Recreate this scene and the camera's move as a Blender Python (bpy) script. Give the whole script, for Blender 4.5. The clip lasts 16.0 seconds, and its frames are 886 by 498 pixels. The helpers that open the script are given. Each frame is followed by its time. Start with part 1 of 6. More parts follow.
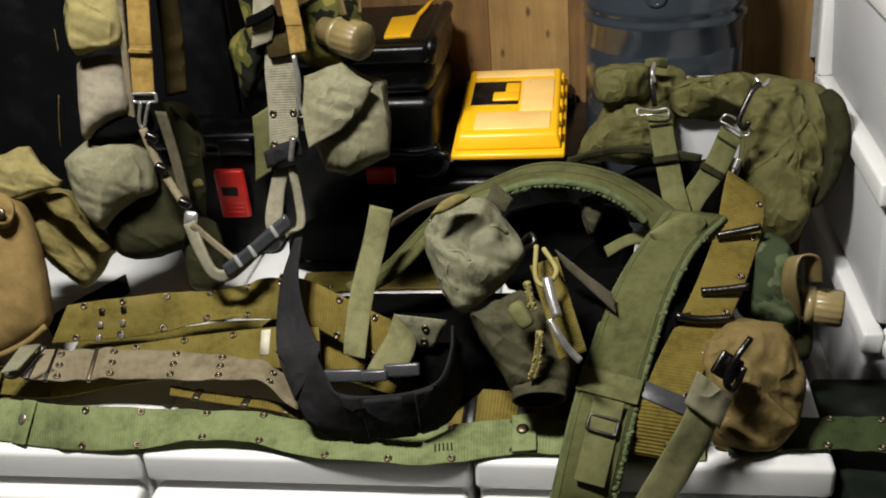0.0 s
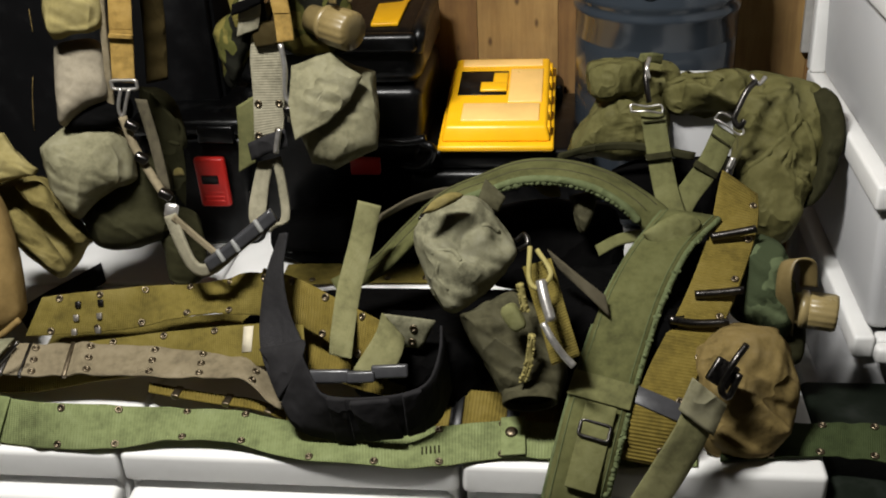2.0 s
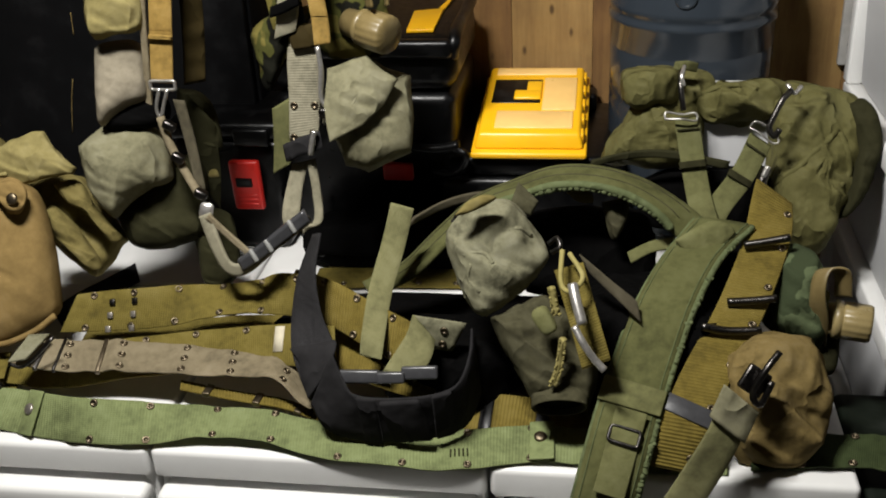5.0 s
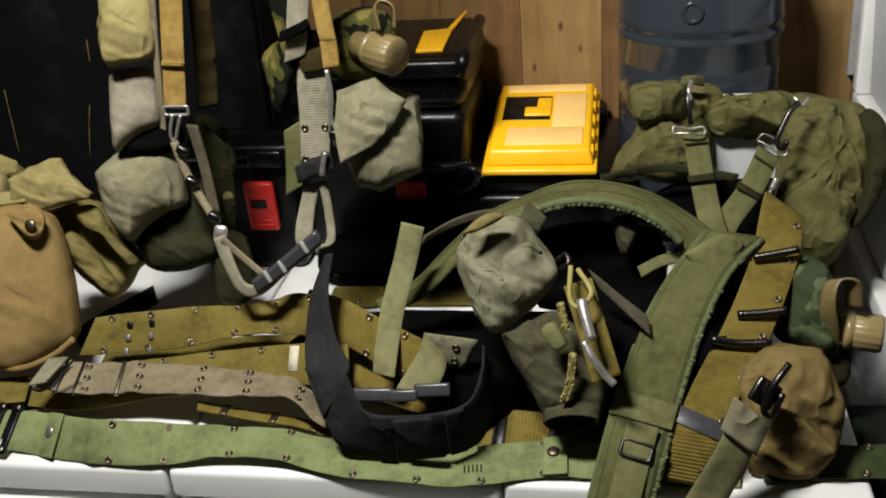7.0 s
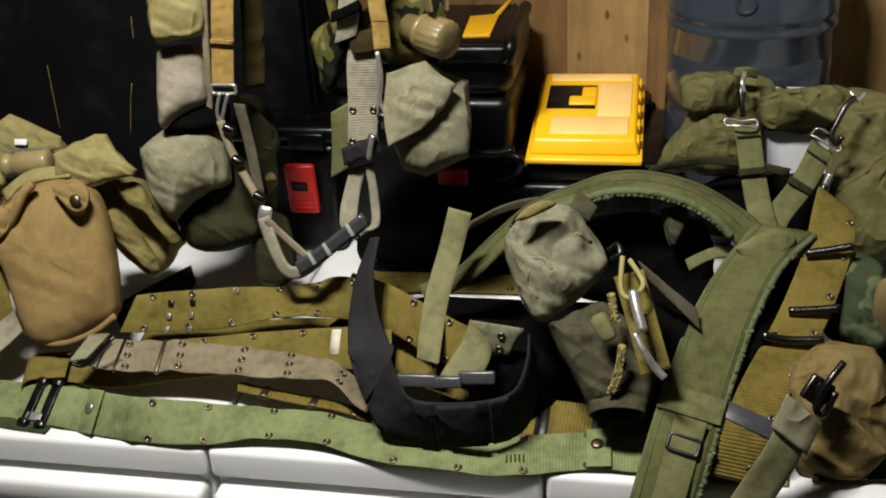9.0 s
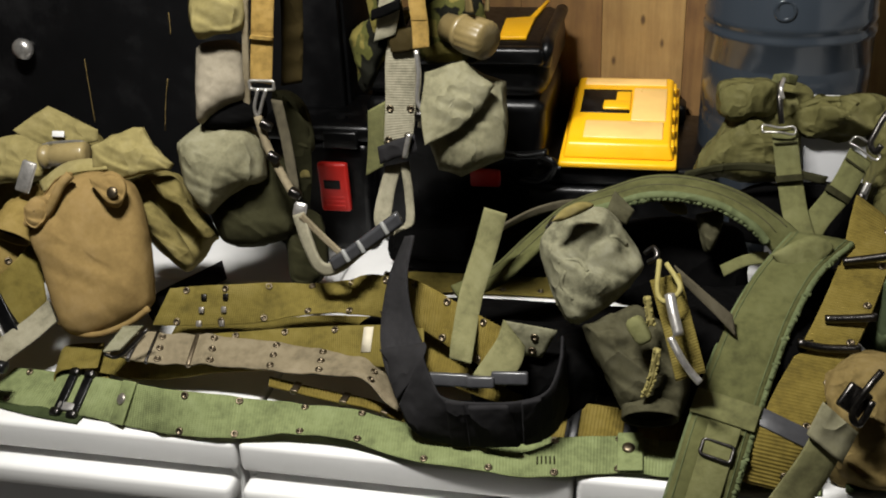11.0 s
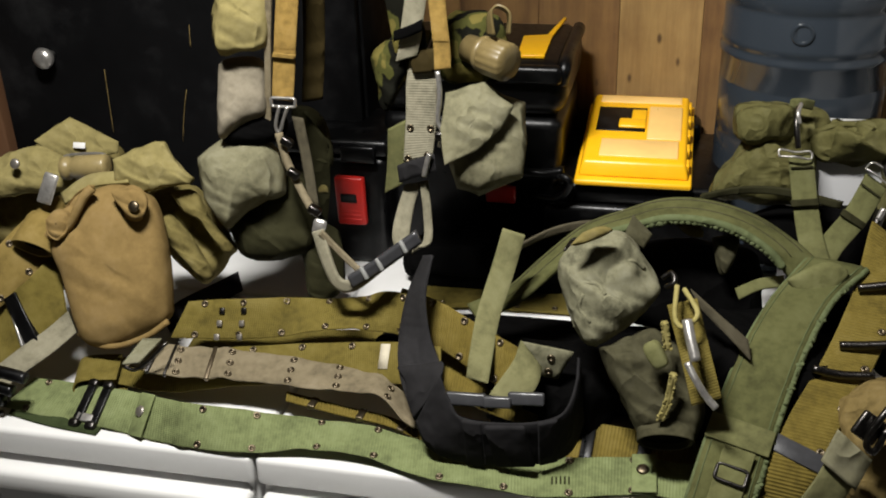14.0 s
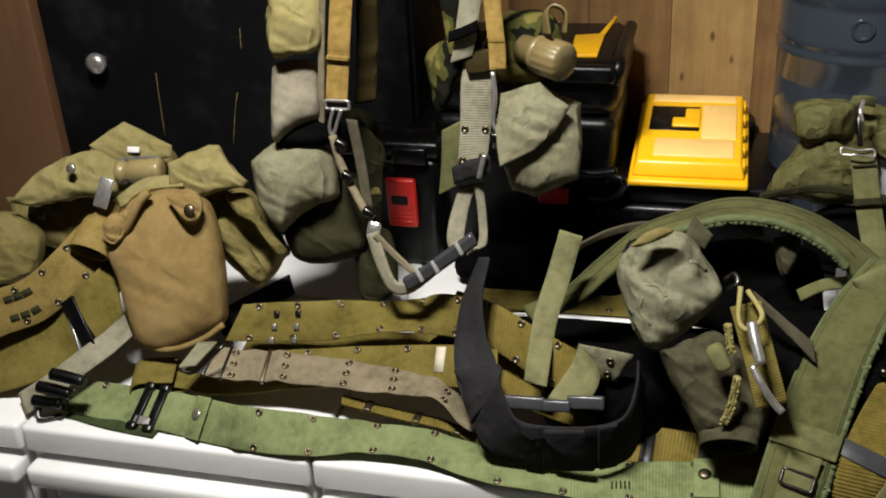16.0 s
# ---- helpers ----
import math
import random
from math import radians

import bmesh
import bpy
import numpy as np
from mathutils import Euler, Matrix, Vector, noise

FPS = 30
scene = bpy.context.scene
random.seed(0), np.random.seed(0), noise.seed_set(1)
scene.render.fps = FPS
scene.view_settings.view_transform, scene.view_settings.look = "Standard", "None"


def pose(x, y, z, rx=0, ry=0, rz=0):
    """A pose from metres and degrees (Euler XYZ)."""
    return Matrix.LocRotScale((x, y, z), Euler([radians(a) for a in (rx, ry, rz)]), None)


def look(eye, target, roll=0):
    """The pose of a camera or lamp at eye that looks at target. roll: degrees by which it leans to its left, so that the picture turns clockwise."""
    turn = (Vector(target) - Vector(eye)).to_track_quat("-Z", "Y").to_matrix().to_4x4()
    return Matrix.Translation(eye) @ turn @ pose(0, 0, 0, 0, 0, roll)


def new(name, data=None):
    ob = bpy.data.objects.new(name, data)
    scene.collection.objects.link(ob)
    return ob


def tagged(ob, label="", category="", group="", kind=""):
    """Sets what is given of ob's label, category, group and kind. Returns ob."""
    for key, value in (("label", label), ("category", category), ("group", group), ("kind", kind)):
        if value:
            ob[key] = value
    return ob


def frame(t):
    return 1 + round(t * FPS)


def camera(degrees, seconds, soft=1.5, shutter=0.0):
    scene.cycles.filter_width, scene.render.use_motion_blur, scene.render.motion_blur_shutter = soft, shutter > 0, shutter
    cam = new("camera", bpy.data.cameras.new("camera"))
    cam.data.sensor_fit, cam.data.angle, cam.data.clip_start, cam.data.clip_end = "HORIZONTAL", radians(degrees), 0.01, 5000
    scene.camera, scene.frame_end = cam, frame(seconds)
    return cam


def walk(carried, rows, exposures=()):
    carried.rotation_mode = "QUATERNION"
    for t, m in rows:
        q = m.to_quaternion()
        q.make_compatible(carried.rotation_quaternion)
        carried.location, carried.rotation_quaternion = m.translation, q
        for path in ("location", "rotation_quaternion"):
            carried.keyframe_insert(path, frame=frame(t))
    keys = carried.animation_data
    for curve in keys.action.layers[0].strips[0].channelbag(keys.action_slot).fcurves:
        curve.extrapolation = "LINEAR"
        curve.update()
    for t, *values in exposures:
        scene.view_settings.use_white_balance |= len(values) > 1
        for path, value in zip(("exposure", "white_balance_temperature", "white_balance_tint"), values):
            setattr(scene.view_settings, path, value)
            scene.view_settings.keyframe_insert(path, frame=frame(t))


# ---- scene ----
cam = camera(46.0, 16.0, soft=1.95)
PATH = [
    (0.0, (0.024, 0.005, 1.477), (-0.276, 1.766, 0.577), -4.9),
    (0.5, (0.025, 0.003, 1.467), (-0.286, 1.777, 0.598), -4.3),
    (1.0, (0.021, 0.021, 1.473), (-0.24, 1.775, 0.549), -4.1),
    (1.5, (0.021, 0.027, 1.466), (-0.25, 1.771, 0.525), -4.7),
    (2.0, (-0.004, 0.042, 1.486), (-0.248, 1.79, 0.545), -3.3),
    (2.5, (-0.01, 0.034, 1.492), (-0.248, 1.795, 0.575), -2.3),
    (3.0, (-0.015, 0.031, 1.493), (-0.273, 1.795, 0.586), -1.3),
    (3.5, (-0.005, 0.029, 1.474), (-0.323, 1.784, 0.571), -2.5),
    (4.0, (-0.003, 0.028, 1.476), (-0.306, 1.782, 0.565), -3.2),
    (4.2, (-0.016, 0.035, 1.47), (-0.317, 1.789, 0.557), -3.0),
    (6.3, (0.017, 0.023, 1.48), (-0.276, 1.783, 0.575), -4.1),
    (6.5, (0.018, 0.028, 1.473), (-0.289, 1.782, 0.562), -4.8),
    (7.0, (0.009, 0.023, 1.482), (-0.332, 1.785, 0.599), -4.7),
    (7.5, (-0.005, 0.041, 1.48), (-0.394, 1.79, 0.592), -5.1),
    (8.0, (-0.016, 0.041, 1.475), (-0.417, 1.784, 0.58), -4.5),
    (8.5, (-0.03, 0.048, 1.474), (-0.406, 1.791, 0.569), -3.8),
    (9.0, (-0.028, 0.027, 1.474), (-0.404, 1.775, 0.576), -3.6),
    (11.5, (-0.049, 0.02, 1.468), (-0.469, 1.762, 0.581), -2.6),
    (12.0, (-0.041, 0.022, 1.475), (-0.465, 1.762, 0.585), -2.5),
    (12.5, (-0.032, 0.012, 1.48), (-0.424, 1.754, 0.579), -2.9),
    (13.0, (-0.053, 0.02, 1.489), (-0.498, 1.741, 0.572), -3.8),
    (13.5, (-0.07, 0.028, 1.494), (-0.496, 1.751, 0.572), -2.0),
    (14.0, (-0.064, 0.016, 1.497), (-0.483, 1.76, 0.61), -2.0),
    (14.5, (-0.06, 0.019, 1.494), (-0.485, 1.765, 0.616), -1.6),
    (15.0, (-0.074, 0.023, 1.49), (-0.503, 1.756, 0.589), -2.1),
    (15.5, (-0.086, 0.028, 1.488), (-0.534, 1.761, 0.595), -2.7),
    (16.0, (-0.089, 0.02, 1.495), (-0.578, 1.747, 0.613), -3.3),
]
walk(cam, [(t, look(eye, target, roll)) for t, eye, target, roll in PATH],
     exposures=[(0.0, -0.05), (3.0, -0.09), (7.5, -0.09), (9.0, -0.04), (11.5, 0.05), (13.5, 0.02), (14.5, -0.08), (16.0, 0.0)])

# ---- light: one ceiling lamp above and behind the viewer, in a closed store room ----
world = bpy.data.worlds.new("room_air")
world.use_nodes = True
world.node_tree.nodes["Background"].inputs[0].default_value = (0.9, 0.95, 1.0, 1)
world.node_tree.nodes["Background"].inputs[1].default_value = 0.0
scene.world = world
lamp_data = bpy.data.lights.new("ceiling_lamp_light", "AREA")
lamp_data.shape, lamp_data.size, lamp_data.size_y = "RECTANGLE", 0.34, 0.12
lamp_data.energy, lamp_data.color = 46.0, (1.0, 0.98, 0.935)
lamp_light = new("ceiling_lamp_light", lamp_data)
lamp_light.matrix_world = look((-0.47, 0.6, 2.2), (-0.3, 1.25, 0.7))


# ---- materials ----
def nodes_of(name):
    m = bpy.data.materials.new(name)
    m.use_nodes = True
    nt = m.node_tree
    return m, nt, nt.nodes["Principled BSDF"]


def link(nt, a, b):
    nt.links.new(a, b)


def ramp(nt, fac, stops):
    r = nt.nodes.new("ShaderNodeValToRGB")
    while len(r.color_ramp.elements) < len(stops):
        r.color_ramp.elements.new(0.5)
    for e, (p, c) in zip(r.color_ramp.elements, stops):
        e.position, e.color = p, (*c, 1)
    link(nt, fac, r.inputs[0])
    return r.outputs[0]


def noise_of(nt, coord, scale, detail=4.0, rough=0.55, stretch=None):
    if stretch:
        mp = nt.nodes.new("ShaderNodeMapping")
        mp.inputs["Scale"].default_value = stretch
        link(nt, coord, mp.inputs[0])
        coord = mp.outputs[0]
    n = nt.nodes.new("ShaderNodeTexNoise")
    n.inputs["Scale"].default_value, n.inputs["Detail"].default_value = scale, detail
    n.inputs["Roughness"].default_value = rough
    link(nt, coord, n.inputs["Vector"])
    return n.outputs["Fac"]


def bump_of(nt, height, strength, distance, normal=None):
    b = nt.nodes.new("ShaderNodeBump")
    b.inputs["Strength"].default_value, b.inputs["Distance"].default_value = strength, distance
    link(nt, height, b.inputs["Height"])
    if normal:
        link(nt, normal, b.inputs["Normal"])
    return b.outputs[0]


def maths(nt, op, a, b):
    n = nt.nodes.new("ShaderNodeMath")
    n.operation = op
    for i, v in enumerate((a, b)):
        if isinstance(v, (int, float)):
            n.inputs[i].default_value = v
        else:
            link(nt, v, n.inputs[i])
    return n.outputs[0]


def shade(c, k):
    return tuple(min(1.0, v * k) for v in c)


def mat_fabric(name, colour, worn=0.35, weave=900.0, rough=0.9, blotch=14.0, creased=0.4):
    """Cotton duck or nylon cloth: stains at hand size, a fine weave, faded patches."""
    colour = (colour[0] * 0.91, colour[1] * 0.87, colour[2] * 0.86)
    m, nt, p = nodes_of(name)
    co = nt.nodes.new("ShaderNodeTexCoord").outputs["Object"]
    big = noise_of(nt, co, blotch, 5, 0.62)
    fine = noise_of(nt, co, 160.0, 3, 0.7)
    mid = noise_of(nt, co, 62.0, 4, 0.65)
    mix = maths(nt, "ADD", maths(nt, "ADD", maths(nt, "MULTIPLY", big, 0.5), maths(nt, "MULTIPLY", fine, 0.2)), maths(nt, "MULTIPLY", mid, 0.3))
    mean = sum(colour) / 3
    faded = tuple(v * 0.75 + 0.5 * mean for v in shade(colour, 1.25))
    link(nt, ramp(nt, mix, [(0.31, shade(colour, 1 - worn * 1.1)), (0.5, colour), (0.7, tuple(a * (1 - worn) + b * worn for a, b in zip(shade(colour, 1.2), faded)))]), p.inputs["Base Color"])
    p.inputs["Roughness"].default_value = rough
    p.inputs["Specular IOR Level"].default_value = 0.06 if max(colour) > 0.01 else 0.03
    soft_fold = bump_of(nt, noise_of(nt, co, 20.0, 2, 0.45), 0.35, 0.012)
    ridge = maths(nt, "ABSOLUTE", maths(nt, "SUBTRACT", noise_of(nt, co, 15.0, 2.5, 0.5, (1.0, 1.3, 0.7)), 0.5), 0)
    crease = maths(nt, "POWER", maths(nt, "SUBTRACT", 1.0, maths(nt, "MULTIPLY", ridge, 2.0)), 5.0)
    n0 = bump_of(nt, crease, creased, 0.009, soft_fold)
    n1 = bump_of(nt, fine, 0.2, 0.0006, n0)
    link(nt, bump_of(nt, noise_of(nt, co, weave, 1, 0.5), 0.25, 0.0006, n1), p.inputs["Normal"])
    return m


def mat_web(name, colour, ribs=420.0, worn=0.35, depth=0.0009, rough=0.85):
    """Woven strap: ribs run across the band, along its UV in metres."""
    colour = (colour[0] * 0.92, colour[1] * 0.88, colour[2] * 0.86)
    m, nt, p = nodes_of(name)
    uv = nt.nodes.new("ShaderNodeTexCoord").outputs["UV"]
    co = nt.nodes.new("ShaderNodeTexCoord").outputs["Object"]
    sep = nt.nodes.new("ShaderNodeSeparateXYZ")
    link(nt, uv, sep.inputs[0])
    rib = maths(nt, "SINE", maths(nt, "MULTIPLY", sep.outputs[0], ribs * 2), 0)
    row = maths(nt, "SINE", maths(nt, "MULTIPLY", sep.outputs[1], 2600.0), 0)
    weave = maths(nt, "ADD", rib, maths(nt, "MULTIPLY", row, 0.4))
    big = noise_of(nt, co, 16.0, 5, 0.62)
    grime = noise_of(nt, co, 90.0, 4, 0.65)
    mix = maths(nt, "ADD", maths(nt, "ADD", maths(nt, "MULTIPLY", big, 0.6), maths(nt, "MULTIPLY", grime, 0.36)), maths(nt, "MULTIPLY", rib, 0.018))
    link(nt, ramp(nt, mix, [(0.34, shade(colour, 1 - worn * 1.2)), (0.49, colour), (0.65, tuple(v * 1.15 + 0.12 * sum(colour) / 3 for v in colour))]), p.inputs["Base Color"])
    p.inputs["Roughness"].default_value = rough
    p.inputs["Specular IOR Level"].default_value = 0.15
    n1 = bump_of(nt, big, 0.4, 0.008)
    link(nt, bump_of(nt, weave, 0.5, depth, n1), p.inputs["Normal"])
    return m


def mat_hard(name, colour, rough=0.4, metal=0.0, worn=0.15, scale=30.0, bump=0.15, spec=0.5):
    """Plastic, paint or metal with handling marks."""
    m, nt, p = nodes_of(name)
    co = nt.nodes.new("ShaderNodeTexCoord").outputs["Object"]
    big = noise_of(nt, co, scale, 6, 0.65)
    link(nt, ramp(nt, big, [(0.3, shade(colour, 1 - worn)), (0.52, colour), (0.75, tuple(v * (1 + worn * 0.5) + 0.01 for v in colour))]), p.inputs["Base Color"])
    p.inputs["Metallic"].default_value = metal
    p.inputs["Specular IOR Level"].default_value = spec
    r = nt.nodes.new("ShaderNodeMapRange")
    r.inputs["To Min"].default_value, r.inputs["To Max"].default_value = max(0.05, rough - 0.12), min(1.0, rough + 0.18)
    link(nt, noise_of(nt, co, scale * 3, 4, 0.6), r.inputs["Value"])
    link(nt, r.outputs[0], p.inputs["Roughness"])
    link(nt, bump_of(nt, noise_of(nt, co, scale * 8, 3, 0.6), bump, 0.001), p.inputs["Normal"])
    return m


def mat_clear(name, colour, rough, alpha_like, ior=1.45, uneven=0.2):
    """Moulded see-through plastic."""
    m, nt, p = nodes_of(name)
    co = nt.nodes.new("ShaderNodeTexCoord").outputs["Object"]
    p.inputs["Base Color"].default_value = (*colour, 1)
    p.inputs["Transmission Weight"].default_value = alpha_like
    p.inputs["IOR"].default_value = ior
    r = nt.nodes.new("ShaderNodeMapRange")
    r.inputs["To Min"].default_value, r.inputs["To Max"].default_value = rough, rough + uneven
    link(nt, noise_of(nt, co, 12.0, 5, 0.6), r.inputs["Value"])
    link(nt, r.outputs[0], p.inputs["Roughness"])
    return m


def mat_wood(name, colour, dark, along=2, scale=9.0, knots=False):
    """Rough sawn board, grain along one axis, knots and stains; each board has its own tone."""
    m, nt, p = nodes_of(name)
    co = nt.nodes.new("ShaderNodeTexCoord").outputs["Object"]
    info = nt.nodes.new("ShaderNodeObjectInfo")
    shift = nt.nodes.new("ShaderNodeVectorMath")
    shift.operation = "ADD"
    link(nt, co, shift.inputs[0])
    scl = nt.nodes.new("ShaderNodeVectorMath")
    scl.operation = "SCALE"
    scl.inputs[0].default_value = (7.0, 5.0, 9.0)
    link(nt, info.outputs["Random"], scl.inputs["Scale"])
    link(nt, scl.outputs[0], shift.inputs[1])
    st = [1.0, 1.0, 1.0]
    st[along] = 0.09
    grain = noise_of(nt, shift.outputs[0], scale * 6, 6, 0.65, st)
    big = noise_of(nt, shift.outputs[0], scale, 4, 0.6)
    tone = maths(nt, "SUBTRACT", maths(nt, "MULTIPLY", info.outputs["Random"], 0.26), 0.06)
    mix = maths(nt, "ADD", maths(nt, "ADD", maths(nt, "MULTIPLY", grain, 0.5), maths(nt, "MULTIPLY", big, 0.45)), tone)
    col = ramp(nt, mix, [(0.3, dark), (0.55, colour), (0.8, shade(colour, 1.25))])
    if knots:
        cells = nt.nodes.new("ShaderNodeTexVoronoi")
        cells.inputs["Scale"].default_value = 17.0
        flat = nt.nodes.new("ShaderNodeMapping")
        flat.inputs["Scale"].default_value = (1.3, 1.0, 0.6)
        link(nt, shift.outputs[0], flat.inputs[0])
        link(nt, flat.outputs[0], cells.inputs["Vector"])
        spots = ramp(nt, cells.outputs["Distance"], [(0.0, shade(dark, 0.35)), (0.05, shade(dark, 0.6)), (0.12, (1, 1, 1))])
        stain = nt.nodes.new("ShaderNodeMix")
        stain.data_type, stain.blend_type = "RGBA", "MULTIPLY"
        stain.inputs[0].default_value = 0.8
        link(nt, col, stain.inputs[6])
        link(nt, spots, stain.inputs[7])
        col = stain.outputs[2]
    link(nt, col, p.inputs["Base Color"])
    p.inputs["Roughness"].default_value = 0.75
    link(nt, bump_of(nt, grain, 0.35, 0.002), p.inputs["Normal"])
    return m


def mat_camo(name, a, b, c, size=24.0):
    """Printed cloth in three irregular tones."""
    m, nt, p = nodes_of(name)
    co = nt.nodes.new("ShaderNodeTexCoord").outputs["Object"]
    n = noise_of(nt, co, size, 2.5, 0.5, (1.0, 1.0, 0.75))
    col = ramp(nt, n, [(0.0, a), (0.435, a), (0.45, b), (0.525, b), (0.54, c)])
    link(nt, col, p.inputs["Base Color"])
    p.inputs["Roughness"].default_value = 0.9
    p.inputs["Specular IOR Level"].default_value = 0.08
    link(nt, bump_of(nt, noise_of(nt, co, 45.0, 4, 0.6), 0.45, 0.005), p.inputs["Normal"])
    return m


GREEN_WEB = mat_web("pale_green_webbing", (0.18, 0.22, 0.095), 800, depth=0.0006)
OLIVE_WEB = mat_web("olive_drab_webbing", (0.145, 0.118, 0.026), 1000, depth=0.0005)
OLIVE_RIB = mat_web("ribbed_olive_webbing", (0.155, 0.12, 0.024), 720, depth=0.0012)
# darker copy of the green webbing, with shade put into the colour
SHADED_GREEN_WEB = mat_web("shaded_green_webbing", (0.035, 0.05, 0.018), 1300, depth=0.0005)
GREY_WEB = mat_web("faded_grey_webbing", (0.205, 0.176, 0.112), 2200, depth=0.0004)
TAN_WEB = mat_web("tan_webbing", (0.33, 0.22, 0.06), 2200, depth=0.0004)
SAGE_WEB = mat_web("sage_webbing", (0.13, 0.135, 0.055), 2200, depth=0.0004)
LIGHT_WEB = mat_web("light_sage_webbing", (0.18, 0.18, 0.085), 2200, depth=0.0004)
PALE_WEB = mat_web("pale_grey_webbing", (0.25, 0.24, 0.17), 2200, depth=0.0004)
RIB_WEB = mat_web("ribbed_pale_webbing", (0.265, 0.255, 0.185), 900, depth=0.00035)
WIDE_TAN = mat_web("olive_tan_webbing", (0.21, 0.155, 0.045), 1100, depth=0.0004)
DARK_WEB = mat_web("dark_webbing", (0.078, 0.07, 0.045), 2200, depth=0.0004)
BLACK_CORDURA = mat_fabric("black_cordura", (0.02, 0.02, 0.021), worn=0.3)
BLACK_WEB = mat_web("black_nylon_webbing", (0.027, 0.027, 0.029), 2200, worn=0.25)
PAD_CLOTH = mat_web("padded_strap_nylon", (0.097, 0.103, 0.038), 2600, depth=0.0003)
PAD_EDGE = mat_fabric("strap_edge_pile", (0.105, 0.13, 0.06), blotch=60)
CANVAS_TAN = mat_fabric("tan_canvas", (0.225, 0.158, 0.06), worn=0.3, creased=0.06)
CANVAS_BROWN = mat_fabric("brown_canvas", (0.175, 0.132, 0.05), worn=0.5, creased=0.6)
CANVAS_OLIVE = mat_fabric("olive_canvas", (0.165, 0.14, 0.05), worn=0.45)
CANVAS_KHAKI = mat_fabric("khaki_canvas", (0.24, 0.21, 0.085))
CANVAS_GREY = mat_fabric("grey_green_canvas", (0.19, 0.19, 0.122), worn=0.6, blotch=20, creased=0.45)
CANVAS_STONE = mat_fabric("stone_grey_canvas", (0.19, 0.186, 0.115), worn=0.5, blotch=16, creased=0.45)
CANVAS_WHITE = mat_fabric("white_tag_cloth", (0.55, 0.52, 0.4), worn=0.15, creased=0.1)
CANVAS_PALE = mat_fabric("pale_canvas", (0.235, 0.215, 0.16), creased=0.2)
NYLON_BAG = mat_fabric("olive_nylon", (0.112, 0.108, 0.041), rough=0.62, blotch=11, creased=0.75)
SHEATH_CLOTH = mat_fabric("sheath_cloth", (0.062, 0.06, 0.034), worn=0.5, blotch=20)
BROWN_DARK = mat_fabric("dark_brown_cloth", (0.032, 0.024, 0.008))
# real dark cloth, also painted shade on the grey pouch's base and the pack's side
DARK_CLOTH_AND_SHADE = mat_fabric("dark_olive_cloth_and_shade", (0.03, 0.03, 0.014))
# real black cloth, also painted shade in openings and beside the harness pad
BLACK_CLOTH_AND_SHADE = mat_fabric("black_cloth_and_shade", (0.0025, 0.0025, 0.0025))
CAMO = mat_camo("camouflage_cloth", (0.11, 0.092, 0.024), (0.05, 0.05, 0.013), (0.005, 0.005, 0.003))
CAMO_PALE = mat_camo("faded_camouflage", (0.13, 0.128, 0.052), (0.08, 0.1, 0.05), (0.035, 0.045, 0.022))
PIPING = mat_fabric("yellow_green_edging", (0.28, 0.25, 0.09))
BRASS = mat_hard("dull_brass", (0.15, 0.12, 0.08), 0.38, 1.0, 0.4, 120)
DARK_METAL = mat_hard("blackened_steel", (0.075, 0.07, 0.066), 0.28, 1.0, 0.4, 120)
STEEL = mat_hard("worn_steel", (0.5, 0.48, 0.45), 0.3, 0.8, 0.3, 120)
SNAP_METAL = mat_hard("snap_nickel", (0.34, 0.31, 0.27), 0.34, 0.8, 0.3, 120)
PALE_METAL = mat_hard("pale_grey_enamel", (0.42, 0.41, 0.39), 0.4, 0, 0.2, 30, 0.08)
WHITE_PLASTIC = mat_hard("white_plastic", (0.71, 0.705, 0.69), 0.35, 0, 0.06, 9, 0.04)
GREY_PLASTIC = mat_hard("grey_plastic", (0.2, 0.2, 0.19), 0.45, 0, 0.15, 14, 0.08)
DRAWER_CLEAR = mat_clear("frosted_drawer_plastic", (0.6, 0.6, 0.61), 0.3, 0.15)
JUG_BLUE = mat_clear("blue_grey_bottle_plastic", (0.028, 0.035, 0.044), 0.1, 0.06, 1.45, 0.14)
BLACK_PLASTIC = mat_hard("black_plastic", (0.0016, 0.0016, 0.0018), 0.3, 0, 0.2, 30, 0.03, 0.28)
BUCKLE_PLASTIC = mat_hard("black_buckle_plastic", (0.04, 0.04, 0.043), 0.3, 0, 0.2, 60, 0.1)
DARK_GREEN_PLASTIC = mat_hard("dark_green_plastic", (0.006, 0.0085, 0.0055), 0.5, 0, 0.2, 20, 0.1, 0.1)
YELLOW_PLASTIC = mat_hard("yellow_plastic", (0.95, 0.5, 0.008), 0.32, 0, 0.06, 15, 0.06)
AMBER_CLEAR = mat_hard("cloudy_amber_plastic", (0.95, 0.6, 0.2), 0.3, 0, 0.1, 15, 0.05)
RED_PLASTIC = mat_hard("red_plastic", (0.55, 0.02, 0.014), 0.35, 0, 0.12, 25, 0.06)
TAN_PLASTIC = mat_hard("tan_canteen_plastic", (0.155, 0.115, 0.046), 0.36, 0, 0.2, 40, 0.08)
KHAKI_PLASTIC = mat_hard("khaki_canteen_plastic", (0.24, 0.185, 0.08), 0.28, 0, 0.15, 40, 0.06)
BLACK_PAINT = mat_hard("black_cabinet_paint", (0.0045, 0.0045, 0.0048), 0.5, 0, 0.3, 8, 0.12, 0.06)
RED_WOOD = mat_wood("red_brown_wood", (0.085, 0.036, 0.012), (0.045, 0.018, 0.007))
BOARD = mat_wood("brown_board", (0.22, 0.118, 0.036), (0.1, 0.046, 0.014), knots=True)
